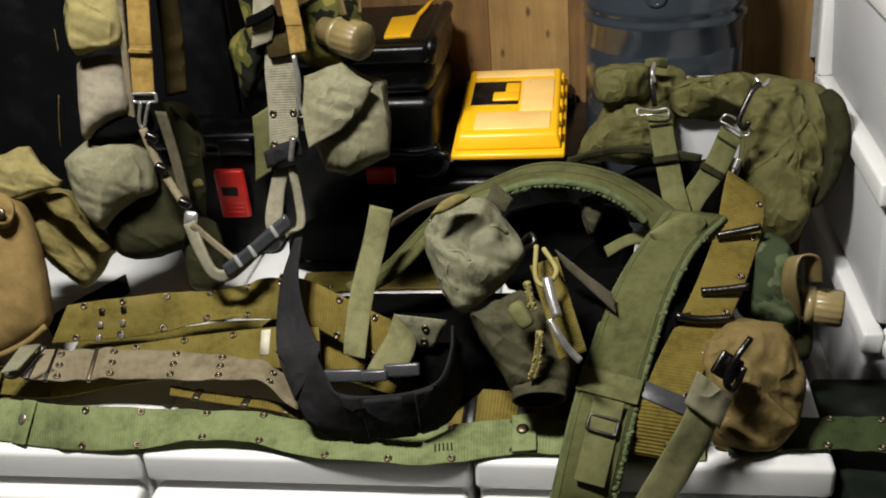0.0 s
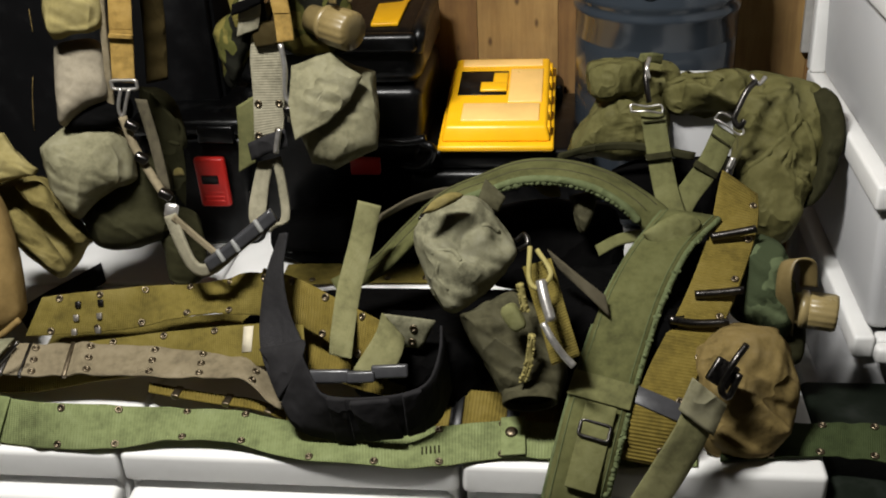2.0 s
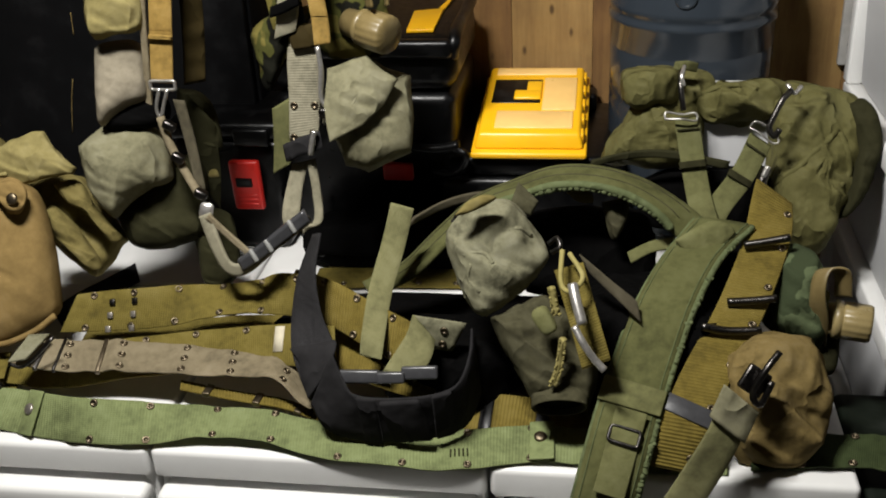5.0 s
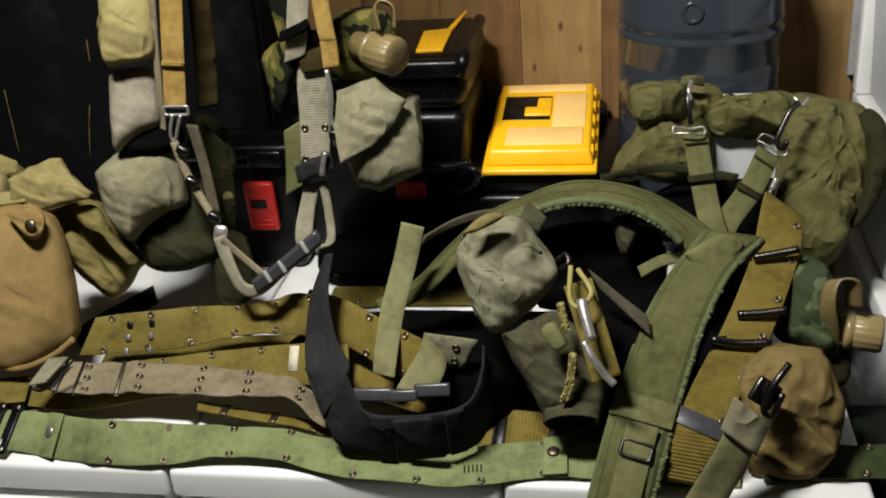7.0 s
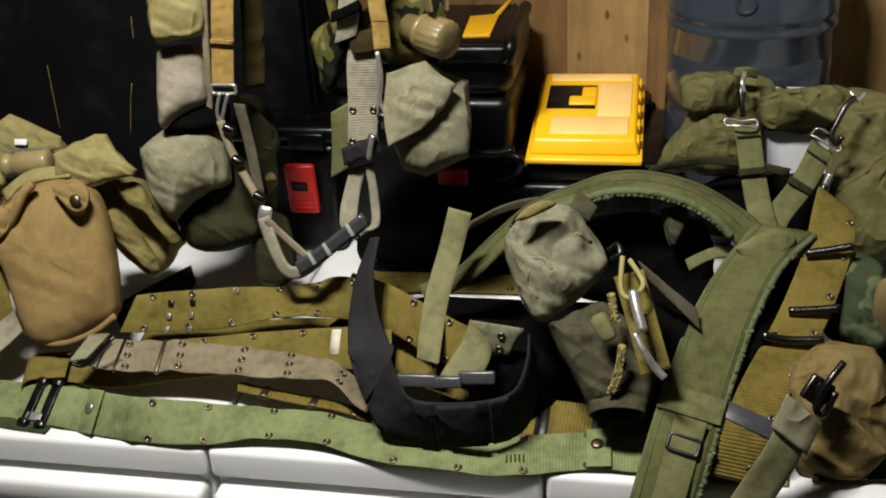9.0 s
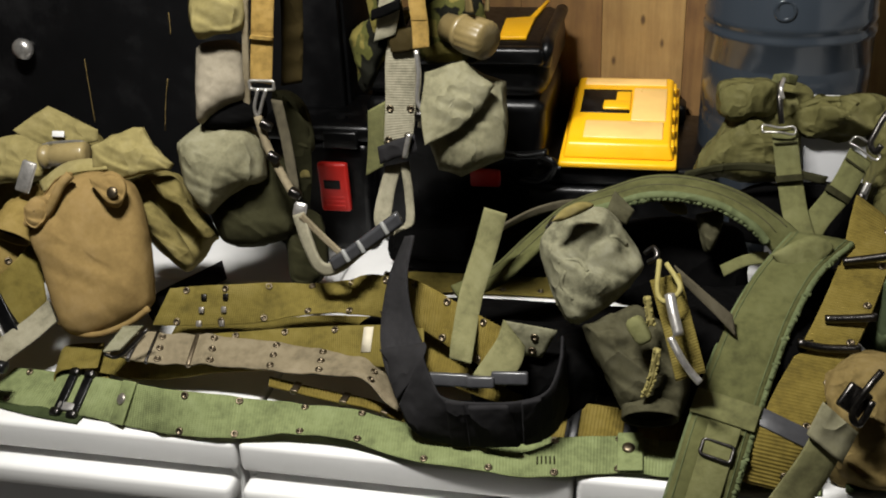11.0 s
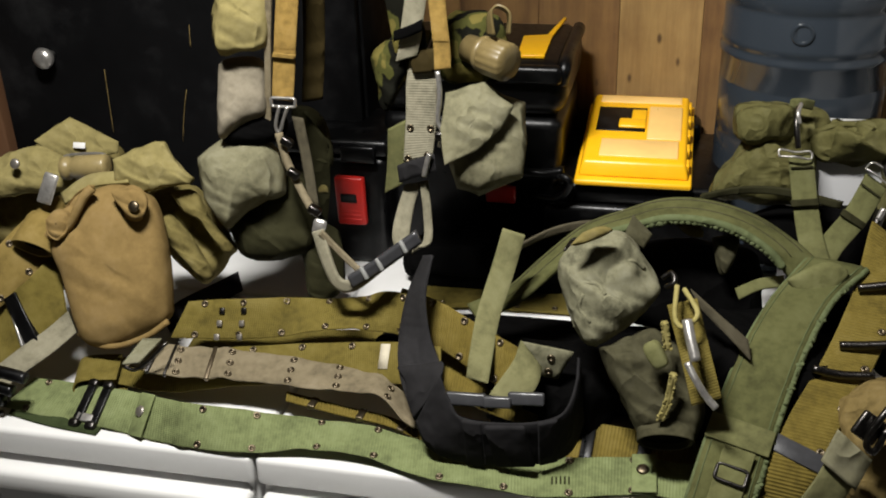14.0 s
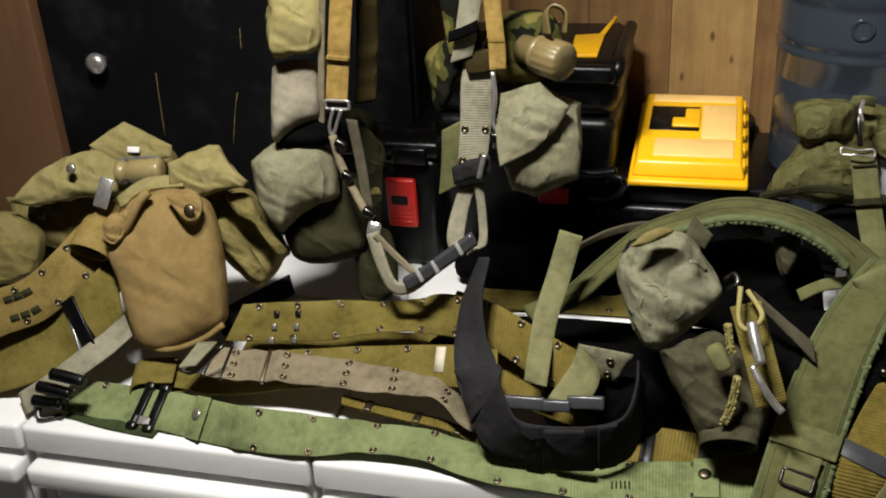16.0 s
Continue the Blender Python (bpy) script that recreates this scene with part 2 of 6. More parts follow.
PALE_BOARD = mat_wood("pale_pine_board", (0.33, 0.205, 0.07), (0.19, 0.105, 0.034), knots=True)
PLASTER = mat_hard("dull_wall_paint", (0.1, 0.09, 0.075), 0.9, 0, 0.15, 5, 0.2)
CONCRETE = mat_hard("concrete_floor", (0.16, 0.155, 0.145), 0.85, 0, 0.3, 6, 0.4)


# ---- mesh helpers ----
def mesh_of(name, bm, material, smooth=True):
    me = bpy.data.meshes.new(name)
    bmesh.ops.recalc_face_normals(bm, faces=bm.faces)
    bm.to_mesh(me)
    bm.free()
    me.materials.append(material)
    if smooth:
        for f in me.polygons:
            f.use_smooth = True
    return me


def part(name, bm, material, parent=None, label="", smooth=True):
    ob = new(name, mesh_of(name, bm, material, smooth))
    if parent:
        ob.parent = parent
        ob.matrix_parent_inverse = parent.matrix_world.inverted()
    if label:
        ob["label"] = label
    return ob


def share(name, me, parent, m):
    """One more object on a mesh that is made already, at the world pose m."""
    ob = new(name, me)
    ob.parent = parent
    ob.matrix_parent_inverse = parent.matrix_world.inverted()
    ob.matrix_basis = m
    return ob


def thing(name, place, label, category, group="", kind=""):
    ob = new(name)
    ob.empty_display_size = 0.05
    ob.matrix_world = Matrix.Translation(place)
    bpy.context.view_layer.update()
    return tagged(ob, label, category, group, kind)


def bm_box(sx, sy, sz, m=None, bevel=0.004, seg=2, taper=1.0):
    """A box centred on its base, with rounded edges."""
    bm = bmesh.new()
    bmesh.ops.create_cube(bm, size=1)
    for v in bm.verts:
        k = taper if v.co.z < 0 else 1.0
        v.co = Vector((v.co.x * sx * k, v.co.y * sy * k, (v.co.z + 0.5) * sz))
    if bevel:
        bmesh.ops.bevel(bm, geom=list(bm.edges), offset=bevel, segments=seg, profile=0.5, affect="EDGES")
    if m:
        bmesh.ops.transform(bm, matrix=m, verts=bm.verts)
    return bm


def bm_prism(corners, z, h, bevel=0.0015):
    """A flat plate over a plan of four or more corners."""
    bm = bmesh.new()
    low = [bm.verts.new((x, y, z)) for x, y in corners]
    high = [bm.verts.new((x, y, z + h)) for x, y in corners]
    n = len(corners)
    bm.faces.new(low[::-1])
    bm.faces.new(high)
    for i in range(n):
        bm.faces.new((low[i], low[(i + 1) % n], high[(i + 1) % n], high[i]))
    bmesh.ops.bevel(bm, geom=list(bm.edges), offset=bevel, segments=2, profile=0.5, affect="EDGES")
    return bm


def bm_turned(profile, n=40, m=None, ribs=0, rib=0.0):
    """A turned body from (radius, height) steps."""
    bm = bmesh.new()
    rings = []
    for r, z in profile:
        ring = []
        for i in range(n):
            a = 2 * math.pi * i / n
            k = r * (1 + (rib * math.cos(ribs * a) if ribs else 0))
            ring.append(bm.verts.new((k * math.cos(a), k * math.sin(a), z)))
        rings.append(ring)
    for a, b in zip(rings, rings[1:]):
        for i in range(n):
            bm.faces.new((a[i], a[(i + 1) % n], b[(i + 1) % n], b[i]))
    bm.faces.new(rings[0][::-1])
    bm.faces.new(rings[-1])
    if m:
        bmesh.ops.transform(bm, matrix=m, verts=bm.verts)
    return bm


def glide(pts, n):
    """Catmull-Rom through points, n steps a span."""
    p = [Vector(q) for q in pts]
    p = [p[0] * 2 - p[1]] + p + [p[-1] * 2 - p[-2]]
    out = []
    for i in range(1, len(p) - 2):
        a, b, c, d = p[i - 1:i + 3]
        for k in range(n):
            t = k / n
            out.append(0.5 * (2 * b + (c - a) * t + (2 * a - 5 * b + 4 * c - d) * t * t + (3 * b - a - 3 * c + d) * t ** 3))
    out.append(p[-2])
    return out


def bm_tube(pts, r, n=8, steps=6, closed=False):
    """A round wire or cord along a smooth line."""
    line = glide(pts, steps) if steps > 1 else [Vector(q) for q in pts]
    bm = bmesh.new()
    rings = []
    side = None
    for i, c in enumerate(line):
        d = (line[min(i + 1, len(line) - 1)] - line[max(i - 1, 0)]).normalized()
        if side is None:
            side = d.orthogonal().normalized()
        side = (side - d * side.dot(d)).normalized()
        up = d.cross(side)
        rings.append([bm.verts.new(c + r * (math.cos(2 * math.pi * k / n) * side + math.sin(2 * math.pi * k / n) * up)) for k in range(n)])
    for a, b in zip(rings, rings[1:]):
        for k in range(n):
            bm.faces.new((a[k], a[(k + 1) % n], b[(k + 1) % n], b[k]))
    bm.faces.new(rings[0][::-1])
    bm.faces.new(rings[-1])
    return bm


class Band:
    """A woven strap: stations of (centre, direction across), a width and a thickness."""

    def __init__(self, stations, width, thick=0.0028, steps=10, curl=0.0, wave=0.0, seed=0, pad=False):
        self.c = glide([s[0] for s in stations], steps)
        self.a = [v.normalized() for v in glide([s[1] for s in stations], steps)]
        self.width, self.thick, self.pad, self.curl = width, thick, pad, curl
        if wave:
            for i, c in enumerate(self.c):
                n = self.normal(i)
                self.c[i] = c + n * wave * noise.noise(Vector((i * 0.25, seed * 3.7, 0.0)))
        self.s = [0.0]
        for p, q in zip(self.c, self.c[1:]):
            self.s.append(self.s[-1] + (q - p).length)

    def along(self, i):
        return (self.c[min(i + 1, len(self.c) - 1)] - self.c[max(i - 1, 0)]).normalized()

    def normal(self, i):
        d = self.along(i)
        return d.cross(self.a[i]).normalized()

    def mesh(self):
        bm = bmesh.new()
        uv = bm.loops.layers.uv.new("UVMap")
        w, h = self.width / 2, self.thick / 2
        if self.pad:
            ring = [(-w, 0), (-w * 0.97, h * 0.7), (-w * 0.8, h), (-w * 0.4, h * 1.12), (0, h * 1.15), (w * 0.4, h * 1.12), (w * 0.8, h), (w * 0.97, h * 0.7), (w, 0),
                    (w * 0.97, -h * 0.7), (w * 0.8, -h), (0, -h * 1.1), (-w * 0.8, -h), (-w * 0.97, -h * 0.7)]
        else:
            ring = [(-w, -h * 0.4), (-w, h * 0.4), (-w * 0.95, h), (-w * 0.45, h), (0, h), (w * 0.45, h), (w * 0.95, h), (w, h * 0.4),
                    (w, -h * 0.4), (w * 0.95, -h), (w * 0.45, -h), (0, -h), (-w * 0.45, -h), (-w * 0.95, -h)]
        rows = []
        for i, c in enumerate(self.c):
            a, n = self.a[i], self.normal(i)
            rows.append([bm.verts.new(c + a * x + n * (y + self.curl * (x / w) ** 2 * w)) for x, y in ring])
        k = len(ring)
        for i, (p, q) in enumerate(zip(rows, rows[1:])):
            for j in range(k):
                f = bm.faces.new((p[j], p[(j + 1) % k], q[(j + 1) % k], q[j]))
                for loop, (row, col) in zip(f.loops, ((i, j), (i, (j + 1) % k), (i + 1, (j + 1) % k), (i + 1, j))):
                    loop[uv].uv = (self.s[row], ring[col][0])
        bm.faces.new(rows[0][::-1])
        bm.faces.new(rows[-1])
        return bm

    def at(self, s, x=0.0, lift=0.0, flip=1):
        """The pose on the face at s metres along and x metres across; z stands off the face."""
        i = min(range(len(self.s)), key=lambda k: abs(self.s[k] - s))
        d, a = self.along(i), self.a[i]
        n = self.normal(i) * flip
        x_ax = (d - n * d.dot(n)).normalized()
        y_ax = n.cross(x_ax)
        c = self.c[i] + d * (s - self.s[i]) + a * x + n * (self.thick / 2 + lift + self.curl * flip * (2 * x / self.width) ** 2 * self.width / 2)
        return Matrix((x_ax, y_ax, n)).transposed().to_4x4(), c

    def spot(self, s, x=0.0, lift=0.0, flip=1):
        m, c = self.at(s, x, lift, flip)
        return Matrix.Translation(c) @ m


def band(name, stations, width, material, parent, label="", **more):
    b = Band(stations, width, **more)
    return b, part(name, b.mesh(), material, parent, label)


def facing(b):
    """+1 or -1: which side of the band looks to the room's open side."""
    i = len(b.c) // 2
    n = b.normal(i)
    return 1 if n.dot(Vector((0.05, -0.8, 0.6))) > 0 else -1


def eyelet_mesh():
    bm = bm_turned([(0.0021, 0.0002), (0.0024, 0.0012), (0.0041, 0.0018), (0.0049, 0.001), (0.0053, 0.0)], 16)
    return mesh_of("eyelet", bm, BRASS)


def hole_mesh():
    return mesh_of("eyelet_hole", bm_turned([(0.0031, 0.0), (0.0029, 0.0019), (0.001, 0.002)], 12), BLACK_PLASTIC)


def snap_mesh(metal):
    return mesh_of("snap_button", bm_turned([(0.0078, 0.0), (0.0078, 0.0015), (0.0068, 0.003), (0.004, 0.0039), (0.001, 0.0041)], 24), metal)


EYELET, HOLE, SNAP, DARK_SNAP = eyelet_mesh(), hole_mesh(), snap_mesh(SNAP_METAL), snap_mesh(BRASS)


def eyelets(b, ob, start, stop, gap, rows=(-0.4, 0.4), flip=None):
    flip = flip or facing(b)
    s = start
    while s < stop:
        for r in rows:
            m = b.spot(s, r * b.width, 0.0, flip)
            e = share("eyelet", EYELET, ob, m)
            share("hole", HOLE, e, m)
        s += gap


def eyelets_at(b, ob, xs, rows=(-0.4, 0.4)):
    """Sets of eyelets across a band where it passes each x."""
    flip = facing(b)
    for x in xs:
        s = b.s[min(range(len(b.c)), key=lambda k: abs(b.c[k].x - x))]
        for r in rows:
            m = b.spot(s, r * b.width, 0.0, flip)
            share("hole", HOLE, share("eyelet", EYELET, ob, m), m)


def box_part(name, sx, sy, sz, m, material, parent, label="", bevel=0.002, seg=2):
    return part(name, bm_box(sx, sy, sz, m, bevel, seg), material, parent, label)


def bm_soft(sx, sy, sz, square=0.55, n=36, sag=0.0, top=1.0, wrinkle=0.004, fold=0.0, fold_dir=(1, 0, 2), seed=1, m=None):
    """A stuffed cloth body: a rounded block, centred, with sag, narrower or wider top, creases."""
    bm = bmesh.new()
    half = n // 2

    def p(v, e):
        return math.copysign(abs(v) ** e, v)
    rows = []
    for j in range(half + 1):
        ph = -math.pi / 2 + math.pi * j / half
        row = []
        for i in range(n):
            th = 2 * math.pi * i / n
            x, y, z = p(math.cos(ph), square) * p(math.cos(th), square), p(math.cos(ph), square) * p(math.sin(th), square), p(math.sin(ph), square)
            k = 1 + (top - 1) * (z + 1) / 2
            q = Vector((x * sx / 2 * k, y * sy / 2 * k * (1 + sag * -z), z * sz / 2))
            o = q.normalized()
            w = noise.fractal(q * 26 + Vector((seed * 5.1, 0, 0)), 1.0, 2.0, 4) * wrinkle
            w += (1 - abs(noise.noise(q * 17 + Vector((0, seed * 3.3, 0))) * 2)) * wrinkle * 0.9
            if fold:
                d = Vector(fold_dir)
                w += fold * math.sin(q.dot(d) * 60 + 3 * noise.noise(q * 12 + Vector((seed, 0, 0)))) * (0.5 + 0.5 * noise.noise(q * 9))
            row.append(q + o * w)
        rows.append(row)
    low, high = bm.verts.new(rows[0][0]), bm.verts.new(rows[-1][0])
    vs = [[bm.verts.new(q) for q in row] for row in rows[1:-1]]
    for a, b in zip(vs, vs[1:]):
        for i in range(n):
            bm.faces.new((a[i], a[(i + 1) % n], b[(i + 1) % n], b[i]))
    for i in range(n):
        bm.faces.new((low, vs[0][(i + 1) % n], vs[0][i]))
        bm.faces.new((high, vs[-1][i], vs[-1][(i + 1) % n]))
    if m:
        bmesh.ops.transform(bm, matrix=m, verts=bm.verts)
    return bm


def bm_pillow(m, outline, depth, wrinkle=0.004, fold=0.0, fold_dir=(1.0, 0.0, 1.0), seed=0, full=2.6, rings=22, sub=7, hollow=0.0, crisp=False):
    """A filled cloth body: an outline in its own x and z, swelling to both sides, crumpled all over."""
    bm = bmesh.new()
    pts = glide([(x, 0, z) for x, z in outline] + [(outline[0][0], 0, outline[0][1])], sub)[:-1]
    if crisp:
        ring = [Vector((x, 0, z)) for x, z in outline]
        pts = [a.lerp(b, k / sub) for a, b in zip(ring, ring[1:] + ring[:1]) for k in range(sub)]
    cen = sum(pts, Vector()) / len(pts)
    fd = Vector(fold_dir).normalized()

    def crumple(v):
        k = v * 13 + Vector((seed * 5.3, seed * 1.7, 0))
        k += Vector((noise.noise(v * 9), 0, noise.noise(v * 9 + Vector((7, 0, 0))))) * 0.8
        w = (0.5 - 2 * abs(noise.noise(k))) + 0.7 * (abs(noise.noise(k * 2.0 + Vector((4, 0, 0)))) * 2 - 0.5) + 0.3 * (0.5 - 2 * abs(noise.noise(k * 3.7)))
        out = wrinkle * w
        if fold:
            out += fold * (1 - 2 * abs(math.sin(v.dot(fd) * 38 + 2.6 * noise.noise(v * 11 + Vector((seed, 3, 0)))))) * (0.6 + noise.noise(v * 8 + Vector((0, seed, 5))))
        return out
    sides = []
    for side in (-1, 1):
        rows = []
        for k in range(1, rings):
            f = math.sin(0.5 * math.pi * k / rings)
            row = []
            for q in pts:
                v = cen.lerp(q, f)
                h = depth / 2 * (1 - f ** full) ** (1 / full) - hollow * (1 - f) ** 2
                off = crumple(Vector((v.x, side * 0.3, v.z)))
                row.append(bm.verts.new((v.x + off * 0.3, side * (h + off * min(1.0, 6 * (1 - f))), v.z + off * 0.3)))
            rows.append(row)
        tip = bm.verts.new((cen.x, side * (depth / 2 - hollow + crumple(Vector((cen.x, side * 0.3, cen.z)))), cen.z))
        sides.append((tip, rows))
    rim = [bm.verts.new((q.x + 0.6 * crumple(q), 0, q.z + 0.6 * crumple(q + Vector((0, 1, 0))))) for q in pts]
    c = len(pts)
    for tip, rows in sides:
        rows = rows + [rim]
        for i in range(c):
            j = (i + 1) % c
            bm.faces.new((tip, rows[0][i], rows[0][j]))
            for p, q in zip(rows, rows[1:]):
                bm.faces.new((p[i], q[i], q[j], p[j]))
    for tip, rows in sides:
        inner = [tip] + [v for row in rows[:2] for v in row]
        for _ in range(3):
            bmesh.ops.smooth_vert(bm, verts=inner, factor=0.5, use_axis_x=False, use_axis_y=True, use_axis_z=False)
    bmesh.ops.transform(bm, matrix=m, verts=bm.verts)
    return bm


def pillow(name, m, outline, depth, material, parent, label="", **more):
    return part(name, bm_pillow(m, outline, depth, **more), material, parent, label)

# ---- the room ----
TOP = 0.67


def slab(name, x0, x1, y0, y1, z0, z1, material, label, category):
    ob = part(name, bm_box(x1 - x0, y1 - y0, z1 - z0, pose((x0 + x1) / 2, (y0 + y1) / 2, z0), 0), material, smooth=False)
    return tagged(ob, label, category, kind="structure")


slab("floor", -2.2, 1.5, -1.6, 2.0, -0.1, 0.0, CONCRETE, "worn grey concrete floor", "floor")
slab("ceiling", -2.2, 1.5, -1.6, 2.0, 2.4, 2.5, PLASTER, "dull painted ceiling", "ceiling")
WALL = slab("wall_north", -2.2, 1.5, 1.9, 2.0, 0.0, 2.4, BOARD, "wall of brown wooden boards with nail heads", "wall")
slab("wall_south", -2.2, 1.5, -1.7, -1.6, 0.0, 2.4, PLASTER, "dull painted wall", "wall")
slab("wall_west", -2.3, -2.2, -1.6, 2.0, 0.0, 2.4, PLASTER, "dull painted wall", "wall")
slab("wall_east", 1.5, 1.6, -1.6, 2.0, 0.0, 2.4, PLASTER, "dull painted wall", "wall")
ceiling_lamp = thing("ceiling_lamp", (-0.47, 0.6, 2.22), "white ceiling lamp with a long diffuser", "lamp")
part("stem", bm_box(0.03, 0.03, 0.1, pose(-0.47, 0.6, 2.3), 0.004), WHITE_PLASTIC, ceiling_lamp)
box_part("housing", 0.6, 0.2, 0.08, pose(-0.47, 0.6, 2.225), WHITE_PLASTIC, ceiling_lamp)

# plastic storage carts in two rows carry everything
CART_W, CART_D = 0.43, 0.42


def storage_cart(x, y):
    c = thing("storage_cart", (x, y, 0), "white plastic drawer cart standing against its neighbours", "drawer cart", "carts under the gear")
    top = part("top", bm_box(CART_W - 0.004, CART_D - 0.004, 0.044, pose(x, y, TOP - 0.044), 0.008, 4), WHITE_PLASTIC, c)
    for sx in (-1, 1):
        part("side_panel", bm_box(0.012, CART_D - 0.03, TOP - 0.034, pose(x + sx * (CART_W / 2 - 0.012), y, 0.004), 0.003), WHITE_PLASTIC, c)
    part("back_panel", bm_box(CART_W - 0.04, 0.01, TOP - 0.034, pose(x, y + CART_D / 2 - 0.018, 0.004), 0.003), WHITE_PLASTIC, c)
    for i in range(3):
        part("runner", bm_box(CART_W - 0.04, CART_D - 0.06, 0.008, pose(x, y, 0.012 + i * 0.192), 0.002), WHITE_PLASTIC, c)
    for i in range(3):
        d = part("drawer", bm_box(CART_W - 0.04, CART_D - 0.04, 0.165, pose(x, y - 0.012, 0.036 + i * 0.192), 0.012, 3, 0.94), DRAWER_CLEAR, c, "frosted plastic drawer")
        part("lip", bm_box(CART_W - 0.016, 0.05, 0.034, pose(x, y - CART_D / 2 + 0.006, 0.196 + i * 0.192), 0.009, 3), WHITE_PLASTIC, d)
    return c


for r in range(2):
    for i in range(4):
        storage_cart(-0.565 + CART_W * (i - 1.5), 1.01 + CART_D * (r + 0.5))

# boards of the back wall
PLANK = mesh_of("plank", bm_box(0.144, 0.022, 2.4, None, 0.0008, 1), BOARD, False)
PALE_PLANK = mesh_of("plank", bm_box(0.144, 0.022, 2.4, None, 0.0008, 1), PALE_BOARD, False)
NAIL = mesh_of("nail", bm_turned([(0.005, 0.0), (0.005, 0.0012), (0.003, 0.002)], 10, pose(0, 0, 0, 90, 0, 0)), DARK_METAL)
for i in range(23):
    x = -1.692 + 0.1445 * i
    pl = share("plank", PALE_PLANK if i in (4, 11, 14, 18) else PLANK, WALL, pose(x, 1.889, 0.0, 0, 0, 0))
    for k in range(14):
        share("nail", NAIL, pl, pose(x - 0.05 + 0.1 * (k % 2) + 0.012 * math.sin(i * 3 + k), 1.878, 0.2 + 0.135 * k + 0.03 * math.sin(i * 5 + k * 2)))

# black cabinet with a metal knob, and the brown panel beside it
cab = thing("black_cabinet", (-1.0, 1.75, 0), "black painted cabinet with scratches and a round metal knob", "cabinet")
part("body", bm_box(0.72, 0.2, 1.9, pose(-0.945, 1.768, 0.0), 0.004), BLACK_PAINT, cab)
door = part("door", bm_box(0.71, 0.02, 1.86, pose(-0.945, 1.657, 0.03), 0.003), BLACK_PAINT, cab)
part("knob", bm_turned([(0.008, 0.0), (0.007, 0.012), (0.016, 0.018), (0.0195, 0.026), (0.017, 0.034), (0.008, 0.038)], 24, Matrix.Translation((-1.165, 1.648, 1.002)) @ pose(0, 0, 0, 90, 0, 0)), STEEL, door, "round nickel knob")
for pts in ([(-1.064, 1.645, 0.979), (-1.066, 1.645, 0.926), (-1.068, 1.645, 0.861)], [(-0.888, 1.645, 1.063), (-0.891, 1.645, 1.024)], [(-0.910, 1.645, 0.947), (-0.920, 1.645, 0.910), (-0.932, 1.645, 0.850)]):
    part("scratch", bm_tube(pts, 0.0008, 5, 4), CANVAS_BROWN, door, "dull scratch in the paint")
panel = part("wood_panel", bm_box(0.5, 0.04, 2.0, pose(-1.527, 1.64, 0.0), 0.004), RED_WOOD)
tagged(panel, "red-brown wooden panel standing beside the cabinet", "panel", kind="structure")
# slotted shelf upright on the wall
up = thing("shelf_upright", (0.405, 1.87, 0.9), "grey slotted metal shelf upright on the wall", "shelf upright")
part("channel", bm_box(0.03, 0.014, 1.3, pose(0.405, 1.868, 0.9), 0.002), PALE_METAL, up)
SLOT = mesh_of("slot", bm_box(0.005, 0.002, 0.016, None, 0.0005, 1), BLACK_PLASTIC)
for i in range(24):
    share("slot", SLOT, up, pose(0.405, 1.8605, 0.925 + i * 0.05))


# drawer tower whose drawers open towards the table
def drawer_tower(x, y):
    """Open rims on four posts, a frosted tapered drawer hanging under each rim."""
    w, d = 0.36, 0.46
    t = thing("drawer_tower", (x, y, 0), "white plastic drawer tower with frosted drawers", "drawer tower")
    for z in (0.24, 0.47, 0.7, 0.92, 1.14, 1.36):
        for sx in (0.014, w - 0.014):
            part("side_rail", bm_box(0.028, d - 0.002, 0.034, pose(x + sx, y + d / 2, z - 0.034), 0.005, 3), WHITE_PLASTIC, t)
        for sy in (0.012, d - 0.012):
            part("cross_rail", bm_box(w - 0.06, 0.024, 0.03, pose(x + w / 2, y + sy, z - 0.032), 0.005, 3), WHITE_PLASTIC, t)
        bin_ = part("drawer", bm_box(w - 0.02, d - 0.03, 0.184, pose(x + w / 2, y + d / 2 - 0.008, z - 0.2195), 0.014, 3, 0.955), DRAWER_CLEAR, t, "frosted plastic drawer")
        part("lip", bm_box(w - 0.05, 0.02, 0.026, pose(x + w / 2, y - 0.008, z - 0.032), 0.007, 3), WHITE_PLASTIC, bin_)
        for sx in (0.012, w - 0.012):
            part("post", bm_box(0.026, 0.03, 0.185, pose(x + sx, y + d - 0.013, z - 0.22), 0.005, 3), WHITE_PLASTIC, t)
    for sx in (0.03, w - 0.03):
        for sy in (0.03, d - 0.03):
            part("foot", bm_turned([(0.014, 0.0), (0.018, 0.004), (0.018, 0.03)], 16, pose(x + sx, y + sy, 0)), GREY_PLASTIC, t)
    return t


drawer_tower(0.372, 1.262)


